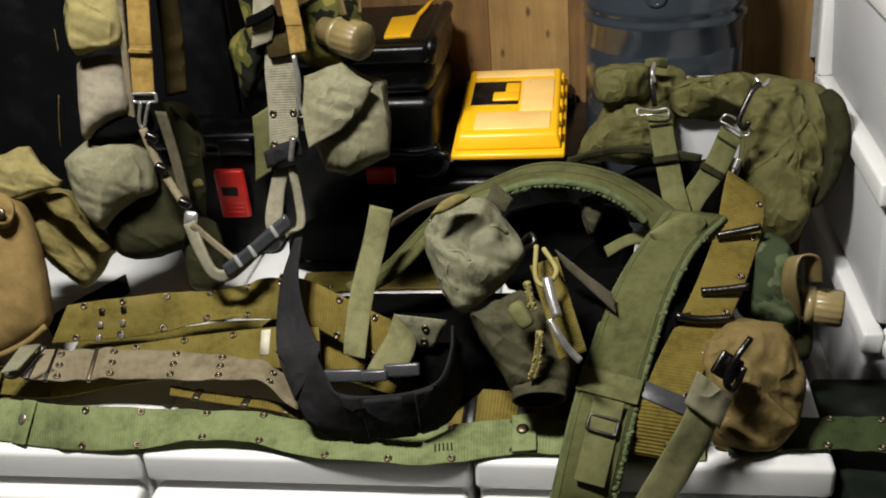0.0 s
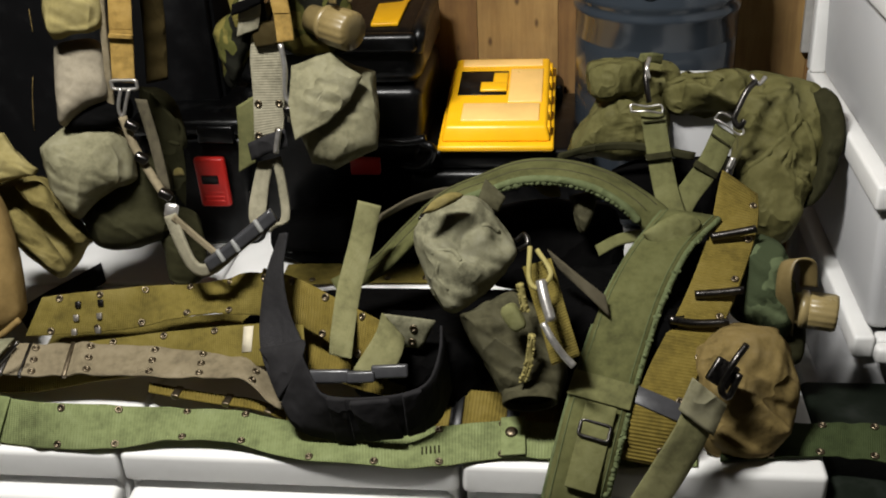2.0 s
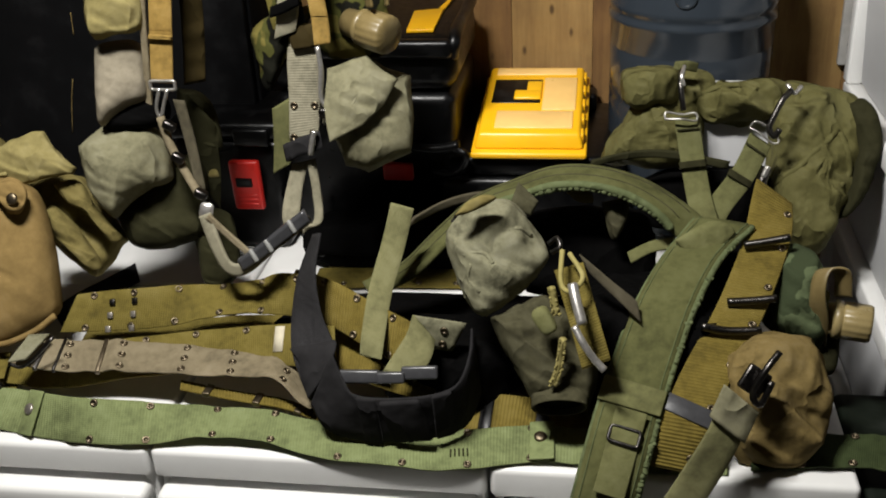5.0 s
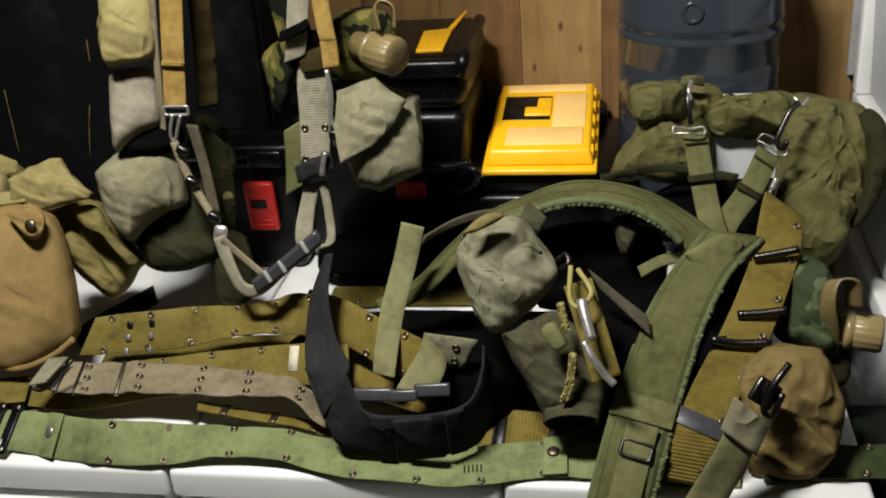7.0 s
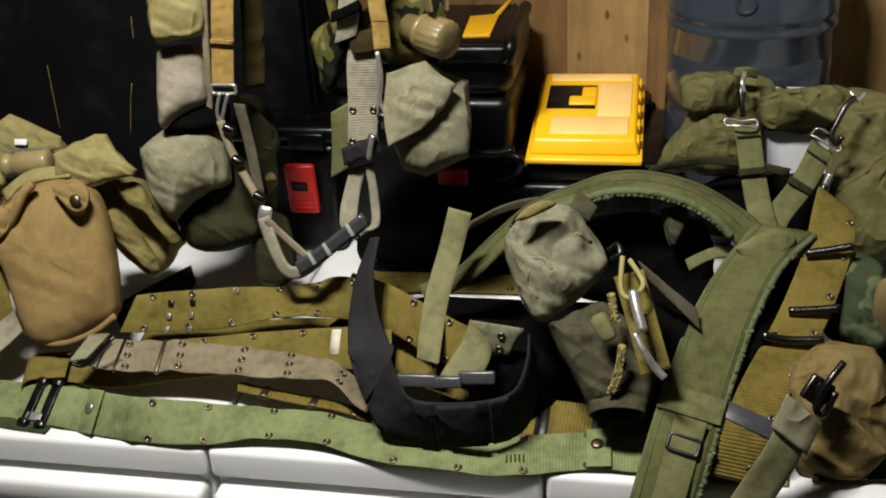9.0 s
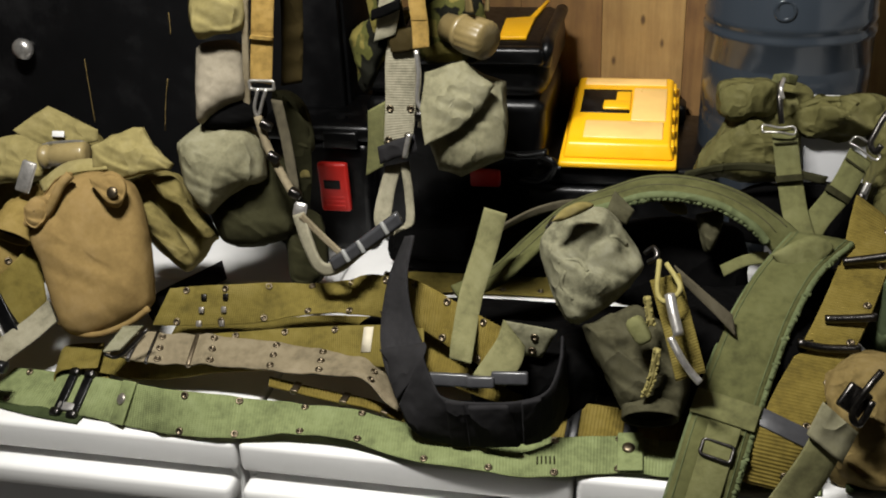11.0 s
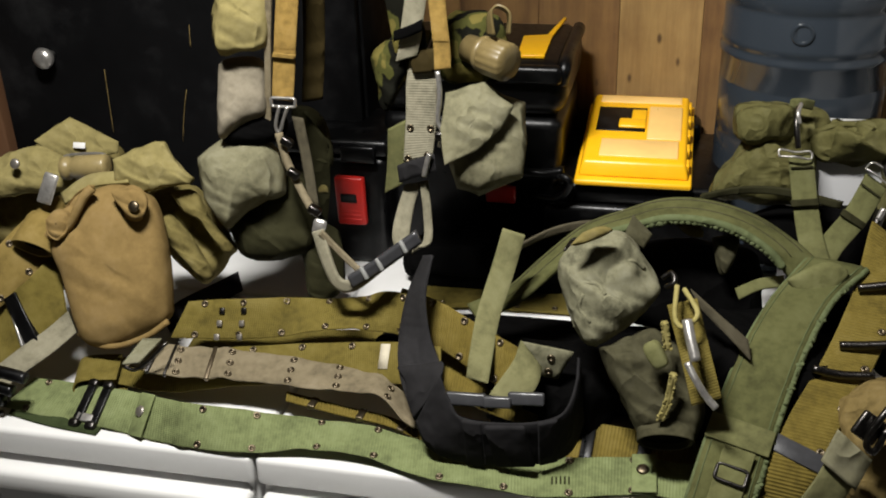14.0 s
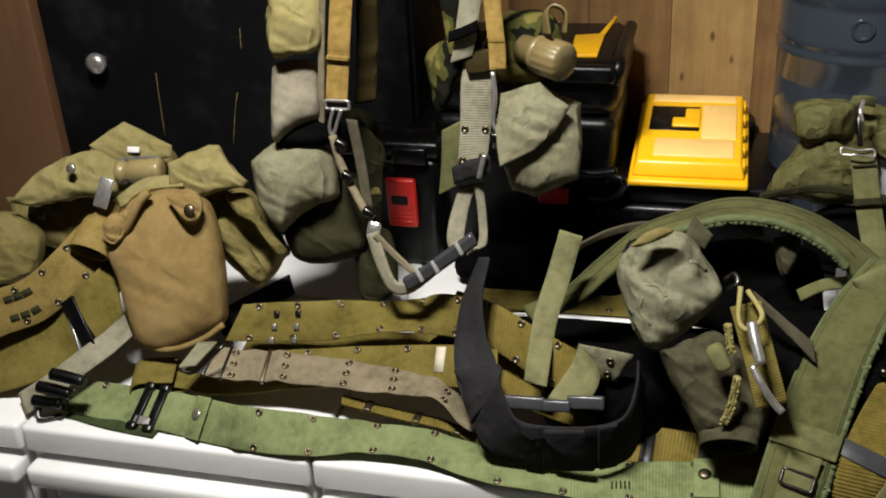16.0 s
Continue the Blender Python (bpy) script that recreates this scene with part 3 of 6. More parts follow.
# water bottle
def water_bottle(x, y, z):
    b = thing("water_bottle", (x, y, z), "large blue-grey clear plastic water bottle", "water bottle")
    prof = [(0.1, 0.0), (0.122, 0.006), (0.13, 0.02), (0.13, 0.1), (0.129, 0.104), (0.13, 0.108), (0.13, 0.22), (0.129, 0.224), (0.13, 0.228), (0.13, 0.31), (0.1293, 0.312), (0.13, 0.314), (0.13, 0.352), (0.1335, 0.356), (0.1335, 0.362), (0.13, 0.366),
            (0.13, 0.372), (0.1325, 0.376), (0.1325, 0.384), (0.13, 0.388), (0.13, 0.43), (0.127, 0.434), (0.13, 0.438), (0.13, 0.46), (0.12, 0.49), (0.09, 0.51), (0.05, 0.52), (0.028, 0.53), (0.028, 0.56)]
    shell = prof + [(max(r - 0.003, 0.01), h - 0.002 if h > 0.3 else h + 0.003) for r, h in reversed(prof)]
    part("bottle", bm_turned(shell, 64, pose(x, y, z)), JUG_BLUE, b)
    part("dimple", bm_turned([(0.017, 0.0), (0.017, 0.003), (0.013, 0.004), (0.011, 0.001)], 24, pose(x - 0.02, y - 0.127, z + 0.41, 90, 0, -8)), JUG_BLUE, b)
    part("cap", bm_turned([(0.03, 0.55), (0.031, 0.58), (0.026, 0.586)], 32, pose(x, y, z)), WHITE_PLASTIC, b)


water_bottle(0.13, 1.745, TOP)

# ---- tool boxes at the back ----
case = thing("tool_case", (-0.13, 1.7, TOP), "low black plastic tool case under a yellow organiser", "tool case")
part("body", bm_box(0.3, 0.28, 0.125, pose(-0.12, 1.73, TOP), 0.012, 3), BLACK_PLASTIC, case)
part("lid", bm_box(0.29, 0.27, 0.035, pose(-0.12, 1.73, TOP + 0.127), 0.01, 3), BLACK_PLASTIC, case)
part("hinge_ridge", bm_box(0.2, 0.05, 0.034, pose(-0.12, 1.835, TOP + 0.16), 0.008, 3), BLACK_PLASTIC, case)
part("handle", bm_tube([(-0.299, 1.600, 0.845), (-0.233, 1.570, 0.852), (-0.225, 1.570, 0.834), (-0.247, 1.580, 0.808), (-0.284, 1.600, 0.802)], 0.006, 10), BLACK_PLASTIC, case, "grey-black bail handle")

org = thing("organiser", (-0.126, 1.72, 0.832), "yellow plastic organiser box with a cloudy lid", "organiser box")
OX, OY, OZ = 0.0, 0.139, 0.0
ORG = pose(-0.126, 1.583, 0.8335, 7.6, 0, 0)   # leans on the ridge of the case
part("body", bm_box(0.186, 0.282, 0.011, ORG @ pose(OX, OY, OZ), 0.004, 3), YELLOW_PLASTIC, org)
lid = part("lid", bm_box(0.162, 0.244, 0.025, ORG @ pose(OX, OY + 0.004, OZ + 0.0112), 0.005, 3, 1.09), YELLOW_PLASTIC, org)
part("window", bm_box(0.126, 0.058, 0.004, ORG @ pose(OX + 0.006, OY - 0.074, OZ + 0.0345), 0.0015), AMBER_CLEAR, lid, "cloudy see-through window")
part("window", bm_box(0.056, 0.12, 0.004, ORG @ pose(OX + 0.044, OY + 0.02, OZ + 0.0345), 0.0015), AMBER_CLEAR, lid, "cloudy see-through window")
part("window", bm_box(0.14, 0.026, 0.003, ORG @ pose(OX, OY + 0.107, OZ + 0.0345), 0.001), AMBER_CLEAR, lid, "cloudy see-through window")
part("handle_recess", bm_box(0.082, 0.088, 0.003, ORG @ pose(OX - 0.029, OY + 0.03, OZ + 0.0345), 0.001), BLACK_PLASTIC, lid, "black carry handle recess")
part("handle", bm_box(0.046, 0.03, 0.007, ORG @ pose(OX - 0.01, OY + 0.012, OZ + 0.0345), 0.003), YELLOW_PLASTIC, lid)
part("handle", bm_box(0.026, 0.06, 0.007, ORG @ pose(OX + 0.0, OY + 0.032, OZ + 0.034), 0.003), YELLOW_PLASTIC, lid)
for k in range(5):
    part("rib", bm_box(0.007, 0.024, 0.018, ORG @ pose(OX + 0.084, OY - 0.1 + k * 0.052, OZ + 0.012), 0.002), YELLOW_PLASTIC, org)

# upright black tool box with a yellow stripe on the lid
tb = thing("tool_box", (-0.35, 1.69, TOP), "black plastic tool box with a yellow stripe and red latches", "tool box")
part("body", bm_box(0.3, 0.26, 0.27, pose(-0.39, 1.72, TOP), 0.02, 4, 0.94), BLACK_PLASTIC, tb)
lid = part("lid", bm_box(0.31, 0.27, 0.09, pose(-0.39, 1.72, TOP + 0.272), 0.03, 5), BLACK_PLASTIC, tb)
part("stripe", bm_prism([(-0.316, 1.61), (-0.273, 1.613), (-0.275, 1.742), (-0.323, 1.727)], 1.0322, 0.006), YELLOW_PLASTIC, lid, "yellow stripe")
part("stripe", bm_prism([(-0.285, 1.743), (-0.275, 1.742), (-0.266, 1.861), (-0.272, 1.862)], 1.0322, 0.005), YELLOW_PLASTIC, lid, "yellow stripe")
part("front_lip", bm_box(0.3, 0.022, 0.03, pose(-0.39, 1.578, 1.002), 0.009, 4), BLACK_PLASTIC, lid)
part("corner_ridge", bm_tube([(-0.243, 1.59, 1.0), (-0.238, 1.59, 1.026), (-0.238, 1.64, 1.034), (-0.238, 1.8, 1.034)], 0.011, 10), BLACK_PLASTIC, lid)
part("hinge", bm_tube([(-0.318, 1.575, 0.856), (-0.271, 1.575, 0.853), (-0.235, 1.575, 0.860)], 0.008, 10), BLACK_PLASTIC, tb)


def red_latch(ob, x, y, z):
    l = part("latch", bm_box(0.052, 0.014, 0.09, pose(x, y, z, 4, 0, 0), 0.006, 3), RED_PLASTIC, ob, "red plastic latch")
    part("slot", bm_box(0.028, 0.002, 0.016, pose(x - 0.002, y - 0.0115, z + 0.044, 4, 0, 0), 0.001), BLACK_PLASTIC, l)
    for k in range(3):
        part("ridge", bm_box(0.034, 0.003, 0.0035, pose(x, y - 0.008, z + 0.01 + 0.008 * k, 4, 0, 0), 0.001), RED_PLASTIC, l)
    part("ridge", bm_box(0.04, 0.003, 0.004, pose(x, y - 0.008, z + 0.072, 4, 0, 0), 0.001), RED_PLASTIC, l)


part("latch", bm_box(0.05, 0.012, 0.03, Matrix.Translation((-0.339, 1.585, 0.794)), 0.004, 3), RED_PLASTIC, tb, "red plastic latch")
bag = thing("tool_chest", (-0.6, 1.66, TOP), "black plastic tool chest with a red latch", "tool chest")
part("body", bm_box(0.19, 0.16, 0.2, pose(-0.62, 1.64, TOP), 0.016, 4, 0.95), BLACK_PLASTIC, bag)
part("lid", bm_box(0.2, 0.17, 0.03, pose(-0.62, 1.64, TOP + 0.202), 0.01, 3), BLACK_PLASTIC, bag)
part("bail", bm_box(0.06, 0.012, 0.03, Matrix.Translation((-0.571, 1.550, 0.885)) @ pose(0, 0, -0.02), 0.004), BLACK_PLASTIC, bag)
red_latch(bag, *(-0.587, 1.550, 0.753))

# dark green totes at the end of the table
def tote(x, y, w, d):
    t = thing("tote", (x, y, 0.0), "dark green plastic tote with a flat lid", "tote", "totes by the carts")
    part("body", bm_box(w - 0.02, d - 0.02, 0.6, pose(x, y, 0), 0.02, 3, 0.92), DARK_GREEN_PLASTIC, t)
    part("lid", bm_box(w, d, 0.04, pose(x, y, 0.601), 0.012, 3), DARK_GREEN_PLASTIC, t)


tote(0.392, 1.12, 0.18, 0.26)
tote(0.585, 1.12, 0.19, 0.26)

# ---- belts on the table ----
def keeper(b, ob, s, name="keeper", length=0.012, material=None, flip=None, over=1.06, thick=0.0022):
    """A metal or plastic slide round a band."""
    flip = flip or facing(b)
    m = b.spot(s, 0, 0, flip)
    w, t = b.width * over, b.thick + 2 * thick
    return part(name, bm_box(length, w, t, m @ pose(0, 0, -b.thick - thick), 0.0012, 2), material or DARK_METAL, ob)


def wire_loop(name, m, w, h, r, material, parent, label=""):
    """A closed wire frame of w x h in the plane of m."""
    c = [(-w / 2, -h / 2), (w / 2, -h / 2), (w / 2, h / 2), (-w / 2, h / 2), (-w / 2, -h / 2)]
    pts = []
    for (ax, ay), (bx, by) in zip(c, c[1:]):
        for k in (0.12, 0.5, 0.88):
            pts.append(m @ Vector((ax + (bx - ax) * k, ay + (by - ay) * k, 0)))
    pts.append(pts[0])
    return part(name, bm_tube(pts, r, 8, 3), material, parent, label)


def thing_at(name, b, label, category, group=""):
    c = min(b.c, key=lambda v: v.z)
    return thing(name, c, label, category, group)


def belt(name, stations, width, material, label, category="belt", group="pistol belts", **more):
    b = Band(stations, width, **more)
    t = thing_at(name, b, label, category, group)
    ob = part("webbing", b.mesh(), material, t)
    return b, t, ob


# pale green belt along the front edge
G_LEFT = [((-0.936, 1.074, 0.686), (0.531, 0.729, 0.431)), ((-0.833, 1.063, 0.687), (0.145, 0.852, 0.503)), ((-0.761, 1.054, 0.690), (0.055, 0.817, 0.574)), ((-0.688, 1.033, 0.697), (-0.070, 0.573, 0.817)), ((-0.635, 1.030, 0.697), (0.024, 0.610, 0.792)), ((-0.569, 1.037, 0.693), (-0.129, 0.850, 0.510)), ((-0.500, 1.049, 0.690), (-0.176, 0.977, 0.124)), ((-0.424, 1.049, 0.689), (-0.135, 0.985, 0.105)), ((-0.342, 1.035, 0.682), (-0.142, 0.965, 0.220))]
G_RIGHT = [((-0.231, 1.028, 0.680), (-0.143, 0.962, 0.233)), ((-0.161, 1.032, 0.682), (-0.095, 0.949, 0.301)), ((-0.091, 1.047, 0.683), (-0.036, 0.972, 0.231)), ((-0.032, 1.049, 0.681), (0.009, 0.985, 0.171)), ((0.060, 1.046, 0.678), (0.029, 0.981, 0.190)), ((0.147, 1.049, 0.678), (0.082, 0.979, 0.184))]
gb, green, web = belt("green_belt", G_LEFT + G_RIGHT, 0.057, GREEN_WEB, "pale green webbing pistol belt with brass eyelets lying along the edge", wave=0.004, seed=2)
eyelets_at(gb, web, (-0.9, -0.643, -0.566, -0.488, -0.405, -0.325, -0.244, -0.163, -0.082, 0.0, 0.08))
gf = facing(gb)
for s in (0.21, 0.878):
    fold = part("keeper_fold", bm_box(0.03, 0.0585, 0.003, gb.spot(s, 0, 0.0016, gf) @ pose(0, 0, 0, 0, -5, 0), 0.0012, 2), GREEN_WEB, green, "folded webbing keeper")
    share("snap_button", SNAP if s < 0.5 else DARK_SNAP, fold, gb.spot(s - 0.002, 0.004, 0.0044, gf))
for s in (0.112, 0.136):
    sl = keeper(gb, green, s, "slide", 0.013, BLACK_PLASTIC, flip=gf, over=1.22, thick=0.005)
    for x in (-0.03, 0.03):
        part("slide_end", bm_soft(0.016, 0.012, 0.012, n=14, wrinkle=0.0, m=gb.spot(s, x, 0.003, gf)), DARK_METAL, sl)
part("slide_link", bm_box(0.03, 0.012, 0.004, gb.spot(0.125, -0.02, 0.001, gf), 0.0015, 2), STEEL, green)
part("end_clip", bm_tube([(-0.941, 1.040, 0.676), (-0.967, 1.026, 0.676), (-0.970, 1.042, 0.690), (-0.936, 1.052, 0.690)], 0.004, 8), DARK_METAL, green, "black metal end clip")
# underside of the fold, its shade painted with the darker green
under = Band([((-0.937, 1.056, 0.673), (-0.108, 0.994, 0.033)), ((-0.860, 1.041, 0.674), (0.181, 0.976, 0.117)), ((-0.790, 1.034, 0.673), (0.050, 0.994, 0.098))], 0.03, 0.0026)
part("folded_end", under.mesh(), SHADED_GREEN_WEB, green, "end folded under, its shade painted in")

where = Vector((-0.181, 1.025, 0.690))
s0 = gb.s[min(range(len(gb.c)), key=lambda k: (gb.c[k] - where).length)]
for k in range(5):
    part("stamp_bar", bm_box(0.002, 0.011, 0.0004, gb.spot(s0 + 0.005 * k, -0.006, 0.0003, gf), 0), DARK_CLOTH_AND_SHADE, green, "faded ink stamp")
# far end of the green belt, the pouch's shadow painted into its colour
dg, dgreen, web = belt("shaded_green_belt", [((0.174, 1.055, 0.680), (0.100, 0.985, 0.142)), ((0.228, 1.064, 0.679), (0.135, 0.984, 0.115)), ((0.296, 1.068, 0.681), (0.231, 0.966, 0.113)), ((0.344, 1.062, 0.685), (0.198, 0.964, 0.176)), ((0.398, 1.048, 0.685), (0.230, 0.957, 0.174))], 0.057, SHADED_GREEN_WEB, "green webbing belt end, darkened for its shadow beside the brown pouch", wave=0.004, seed=3)
eyelets(dg, web, 0.06, dg.s[-1], 0.06)

# faded grey belt
gr, grey, web = belt("grey_belt", [((-0.767, 1.110, 0.748), (0.181, 0.960, 0.215)), ((-0.712, 1.114, 0.740), (-0.189, 0.933, 0.306)), ((-0.659, 1.124, 0.734), (-0.194, 0.934, 0.301)), ((-0.597, 1.125, 0.734), (-0.178, 0.954, 0.243)), ((-0.523, 1.116, 0.736), (-0.085, 0.984, 0.159)), ((-0.470, 1.111, 0.739), (-0.170, 0.984, 0.050)), ((-0.407, 1.101, 0.737), (-0.042, 0.998, -0.050)), ((-0.364, 1.086, 0.709), (-0.085, 0.996, 0.012))], 0.054, GREY_WEB, "faded grey-tan webbing belt with three rows of eyelets", wave=0.007, seed=5)
eyelets_at(gr, web, (-0.705, -0.633, -0.547, -0.474, -0.4), (-0.36, 0.0, 0.36))
keeper(gr, grey, 0.028, "buckle_bar", 0.006)
keeper(gr, grey, 0.052, "buckle_bar", 0.004)
keeper(gr, grey, 0.108, "slide", 0.006, BRASS)
hook = Band([((-0.759, 1.094, 0.760), (0.173, 0.950, 0.258)), ((-0.735, 1.099, 0.761), (0.241, 0.951, 0.192))], 0.05, 0.004)
part("hook_end", hook.mesh(), CANVAS_GREY, grey, "grey-green folded end")
part("end_wire", bm_tube([(-0.762, 1.070, 0.751), (-0.740, 1.070, 0.750), (-0.703, 1.090, 0.783)], 0.0025, 8), DARK_METAL, grey)

# olive belts under and behind it
ol, olive, web = belt("olive_belt", [((-0.852, 1.123, 0.706), (-0.343, 0.939, -0.028)), ((-0.788, 1.131, 0.700), (-0.270, 0.935, 0.231)), ((-0.726, 1.141, 0.699), (-0.221, 0.753, 0.620)), ((-0.632, 1.146, 0.717), (-0.185, 0.739, 0.648)), ((-0.524, 1.146, 0.734), (-0.180, 0.728, 0.661)), ((-0.400, 1.131, 0.758), (-0.148, 0.732, 0.665)), ((-0.335, 1.108, 0.770), (-0.104, 0.614, 0.782))], 0.057, OLIVE_WEB, "olive drab webbing belt folded under the grey one", wave=0.003, seed=8)
eyelets(ol, web, 0.02, ol.s[-1], 0.075, (0.4,))
part("curled_end", Band([((-0.79, 1.118, 0.69), (-0.27, 0.95, 0.1)), ((-0.84, 1.106, 0.688), (-0.3, 0.94, 0.1)), ((-0.861, 1.104, 0.698), (-0.33, 0.93, 0.1)), ((-0.85, 1.109, 0.713), (-0.33, 0.93, 0.1)), ((-0.8, 1.118, 0.716), (-0.3, 0.94, 0.1))], 0.057, 0.003).mesh(), OLIVE_WEB, olive, "curled belt end")
part("size_tag", bm_box(0.014, 0.034, 0.001, ol.spot(ol.s[-1] - 0.088, 0.008, 0.0004, facing(ol)), 0), CANVAS_WHITE, olive, "white cloth tag")
ot, olive2, web = belt("olive_belt", [((-0.733, 1.184, 0.761), (0.314, 0.607, 0.730)), ((-0.673, 1.192, 0.763), (0.094, 0.542, 0.835)), ((-0.607, 1.195, 0.769), (0.047, 0.522, 0.852)), ((-0.539, 1.216, 0.769), (-0.114, 0.910, 0.398)), ((-0.475, 1.216, 0.778), (-0.160, 0.910, 0.383)), ((-0.412, 1.195, 0.795), (-0.014, 0.490, 0.872)), ((-0.325, 1.145, 0.798), (-0.015, 0.506, 0.863))], 0.057, OLIVE_WEB, "olive drab webbing belt lying across the pile", wave=0.003, seed=11)
eyelets(ot, web, 0.03, ot.s[-1], 0.062)
for s in (0.062, 0.095):
    for r in (-0.46, -0.12, 0.2):
        part("stud", bm_box(0.008, 0.009, 0.004, ot.spot(s, r * ot.width, 0.0, facing(ot)), 0.0012, 2), SNAP_METAL if r < 0 else DARK_METAL, olive2)
# added strip: covers the white top where shadow lies between the belts
of, gap_shade, web = belt("olive_belt", [((-0.748, 1.223, 0.690), (-0.155, 0.988, 0.000)), ((-0.632, 1.238, 0.695), (-0.237, 0.971, 0.000)), ((-0.520, 1.265, 0.695), (-0.240, 0.971, 0.000)), ((-0.415, 1.280, 0.690), (-0.226, 0.974, 0.000))], 0.075, OLIVE_WEB, "olive webbing strip added flat to stand in for shadow between the belts")
o3, olive3, web = belt("olive_belt", [((-0.424, 1.218, 0.791), (0.328, 0.534, 0.779)), ((-0.345, 1.146, 0.813), (0.056, 0.495, 0.867)), ((-0.290, 1.118, 0.800), (0.098, 0.514, 0.852)), ((-0.232, 1.080, 0.795), (0.087, 0.523, 0.848))], 0.057, OLIVE_RIB, "olive ribbed belt end curling inside the black belt")
eyelets(o3, web, 0.03, o3.s[-1], 0.06)
o7, olive7, web = belt("olive_belt", [((-0.357, 1.148, 0.755), (0.016, 0.927, 0.374)), ((-0.312, 1.125, 0.752), (0.011, 0.831, 0.555)), ((-0.248, 1.103, 0.747), (0.051, 0.763, 0.644)), ((-0.208, 1.108, 0.732), (-0.043, 0.918, 0.395))], 0.066, OLIVE_RIB, "olive ribbed belt turn inside the black belt")
o4, olive4, web = belt("olive_belt", [((-0.46, 1.452, 0.676), (0.02, 0.99, 0.12)), ((-0.37, 1.462, 0.678), (0.0, 0.99, 0.12)), ((-0.28, 1.466, 0.678), (-0.02, 0.99, 0.12)), ((-0.17, 1.468, 0.678), (-0.02, 0.99, 0.12))], 0.06, OLIVE_WEB, "olive webbing belt lying flat at the back")
eyelets(o4, web, 0.05, o4.s[-1], 0.06, (-0.3,))
o5, olive5, web = belt("brown_belt", [((-0.194, 1.099, 0.688), (0.035, 0.913, 0.407)), ((-0.127, 1.093, 0.690), (0.072, 0.872, 0.484)), ((-0.062, 1.092, 0.687), (0.093, 0.912, 0.401)), ((0.009, 1.095, 0.685), (0.123, 0.942, 0.311))], 0.057, OLIVE_RIB, "ribbed brown belt with black keepers under the pouches")
keeper(o5, olive5, 0.05, "slide", 0.016, BLACK_PLASTIC)
keeper(o5, olive5, 0.12, "slide", 0.016, BLACK_PLASTIC)

nb, narrow, web = belt("narrow_strap", [((-0.545, 1.095, 0.712), (-0.273, 0.960, 0.055)), ((-0.467, 1.090, 0.702), (-0.233, 0.972, 0.032)), ((-0.404, 1.085, 0.697), (-0.199, 0.980, 0.015)), ((-0.354, 1.075, 0.686), (-0.172, 0.985, -0.007))], 0.02, OLIVE_RIB, "narrow ribbed strap with brass slides under the grey belt", "strap", "")
for k in (0.2, 0.55, 0.85):
    keeper(nb, narrow, nb.s[-1] * k, "slide", 0.01, BRASS)

# black nylon belt standing in a loop
bl, black, web = belt("black_belt", [((-0.360, 1.167, 0.901), (0.406, -0.802, 0.438)), ((-0.372, 1.143, 0.855), (0.613, -0.656, 0.440)), ((-0.370, 1.117, 0.812), (0.836, -0.422, 0.352)), ((-0.357, 1.085, 0.787), (0.955, 0.000, 0.298)), ((-0.347, 1.065, 0.769), (0.864, 0.000, 0.503)), ((-0.334, 1.045, 0.751), (0.757, 0.000, 0.653))], 0.056, BLACK_WEB, "black nylon duty belt standing in a loop, buckled", group="", thick=0.0035)
sleeve = Band([((-0.355, 1.081, 0.791), (0.972, 0.046, 0.232)), ((-0.346, 1.067, 0.789), (0.863, -0.083, 0.498)), ((-0.343, 1.052, 0.775), (0.740, -0.084, 0.667)), ((-0.338, 1.040, 0.764), (0.551, 0.000, 0.835))], 0.06, 0.004)
part("sleeve", sleeve.mesh(), BLACK_CORDURA, black, "black webbing sleeve")
front = Band([((-0.336, 1.041, 0.769), (0.401, 0.064, 0.914)), ((-0.320, 1.027, 0.743), (0.433, -0.061, 0.899)), ((-0.300, 1.023, 0.729), (0.263, -0.173, 0.949)), ((-0.257, 1.020, 0.728), (0.138, -0.211, 0.968)), ((-0.202, 1.020, 0.736), (0.111, -0.218, 0.970)), ((-0.167, 1.039, 0.741), (-0.030, -0.218, 0.976)), ((-0.156, 1.082, 0.753), (-0.084, -0.185, 0.979)), ((-0.156, 1.114, 0.768), (-0.120, -0.145, 0.982))], 0.078, 0.004)
part("front_band", front.mesh(), BLACK_CORDURA, black, "black front band in the shade")
part("belt_loop", bm_box(0.05, front.width * 0.92, 0.009, front.spot(front.s[-1] * 0.46, 0.0, -0.005, facing(front)), 0.004, 3), BLACK_CORDURA, black)
for k in (0.3, 0.62):
    part("belt_loop", bm_box(0.024, front.width * 0.99, 0.006, front.spot(front.s[-1] * k, 0.0, -0.0035, facing(front)), 0.003, 3), BLACK_CORDURA, black)
bk = part("buckle", bm_box(0.05, 0.01, 0.016, Matrix.Translation((-0.288, 1.036, 0.769)) @ pose(0, 0, 0, -25, -2, 0), 0.003, 3), BUCKLE_PLASTIC, black, "black plastic side-release buckle")
part("buckle_middle", bm_box(0.034, 0.012, 0.014, Matrix.Translation((-0.248, 1.031, 0.774)) @ pose(0, 0, 0, -25, -4, 0), 0.003, 3), BUCKLE_PLASTIC, bk)
part("buckle_prong", bm_box(0.044, 0.01, 0.016, Matrix.Translation((-0.214, 1.036, 0.778)) @ pose(0, 0, 0, -25, -4, 0), 0.003, 3), BUCKLE_PLASTIC, bk)

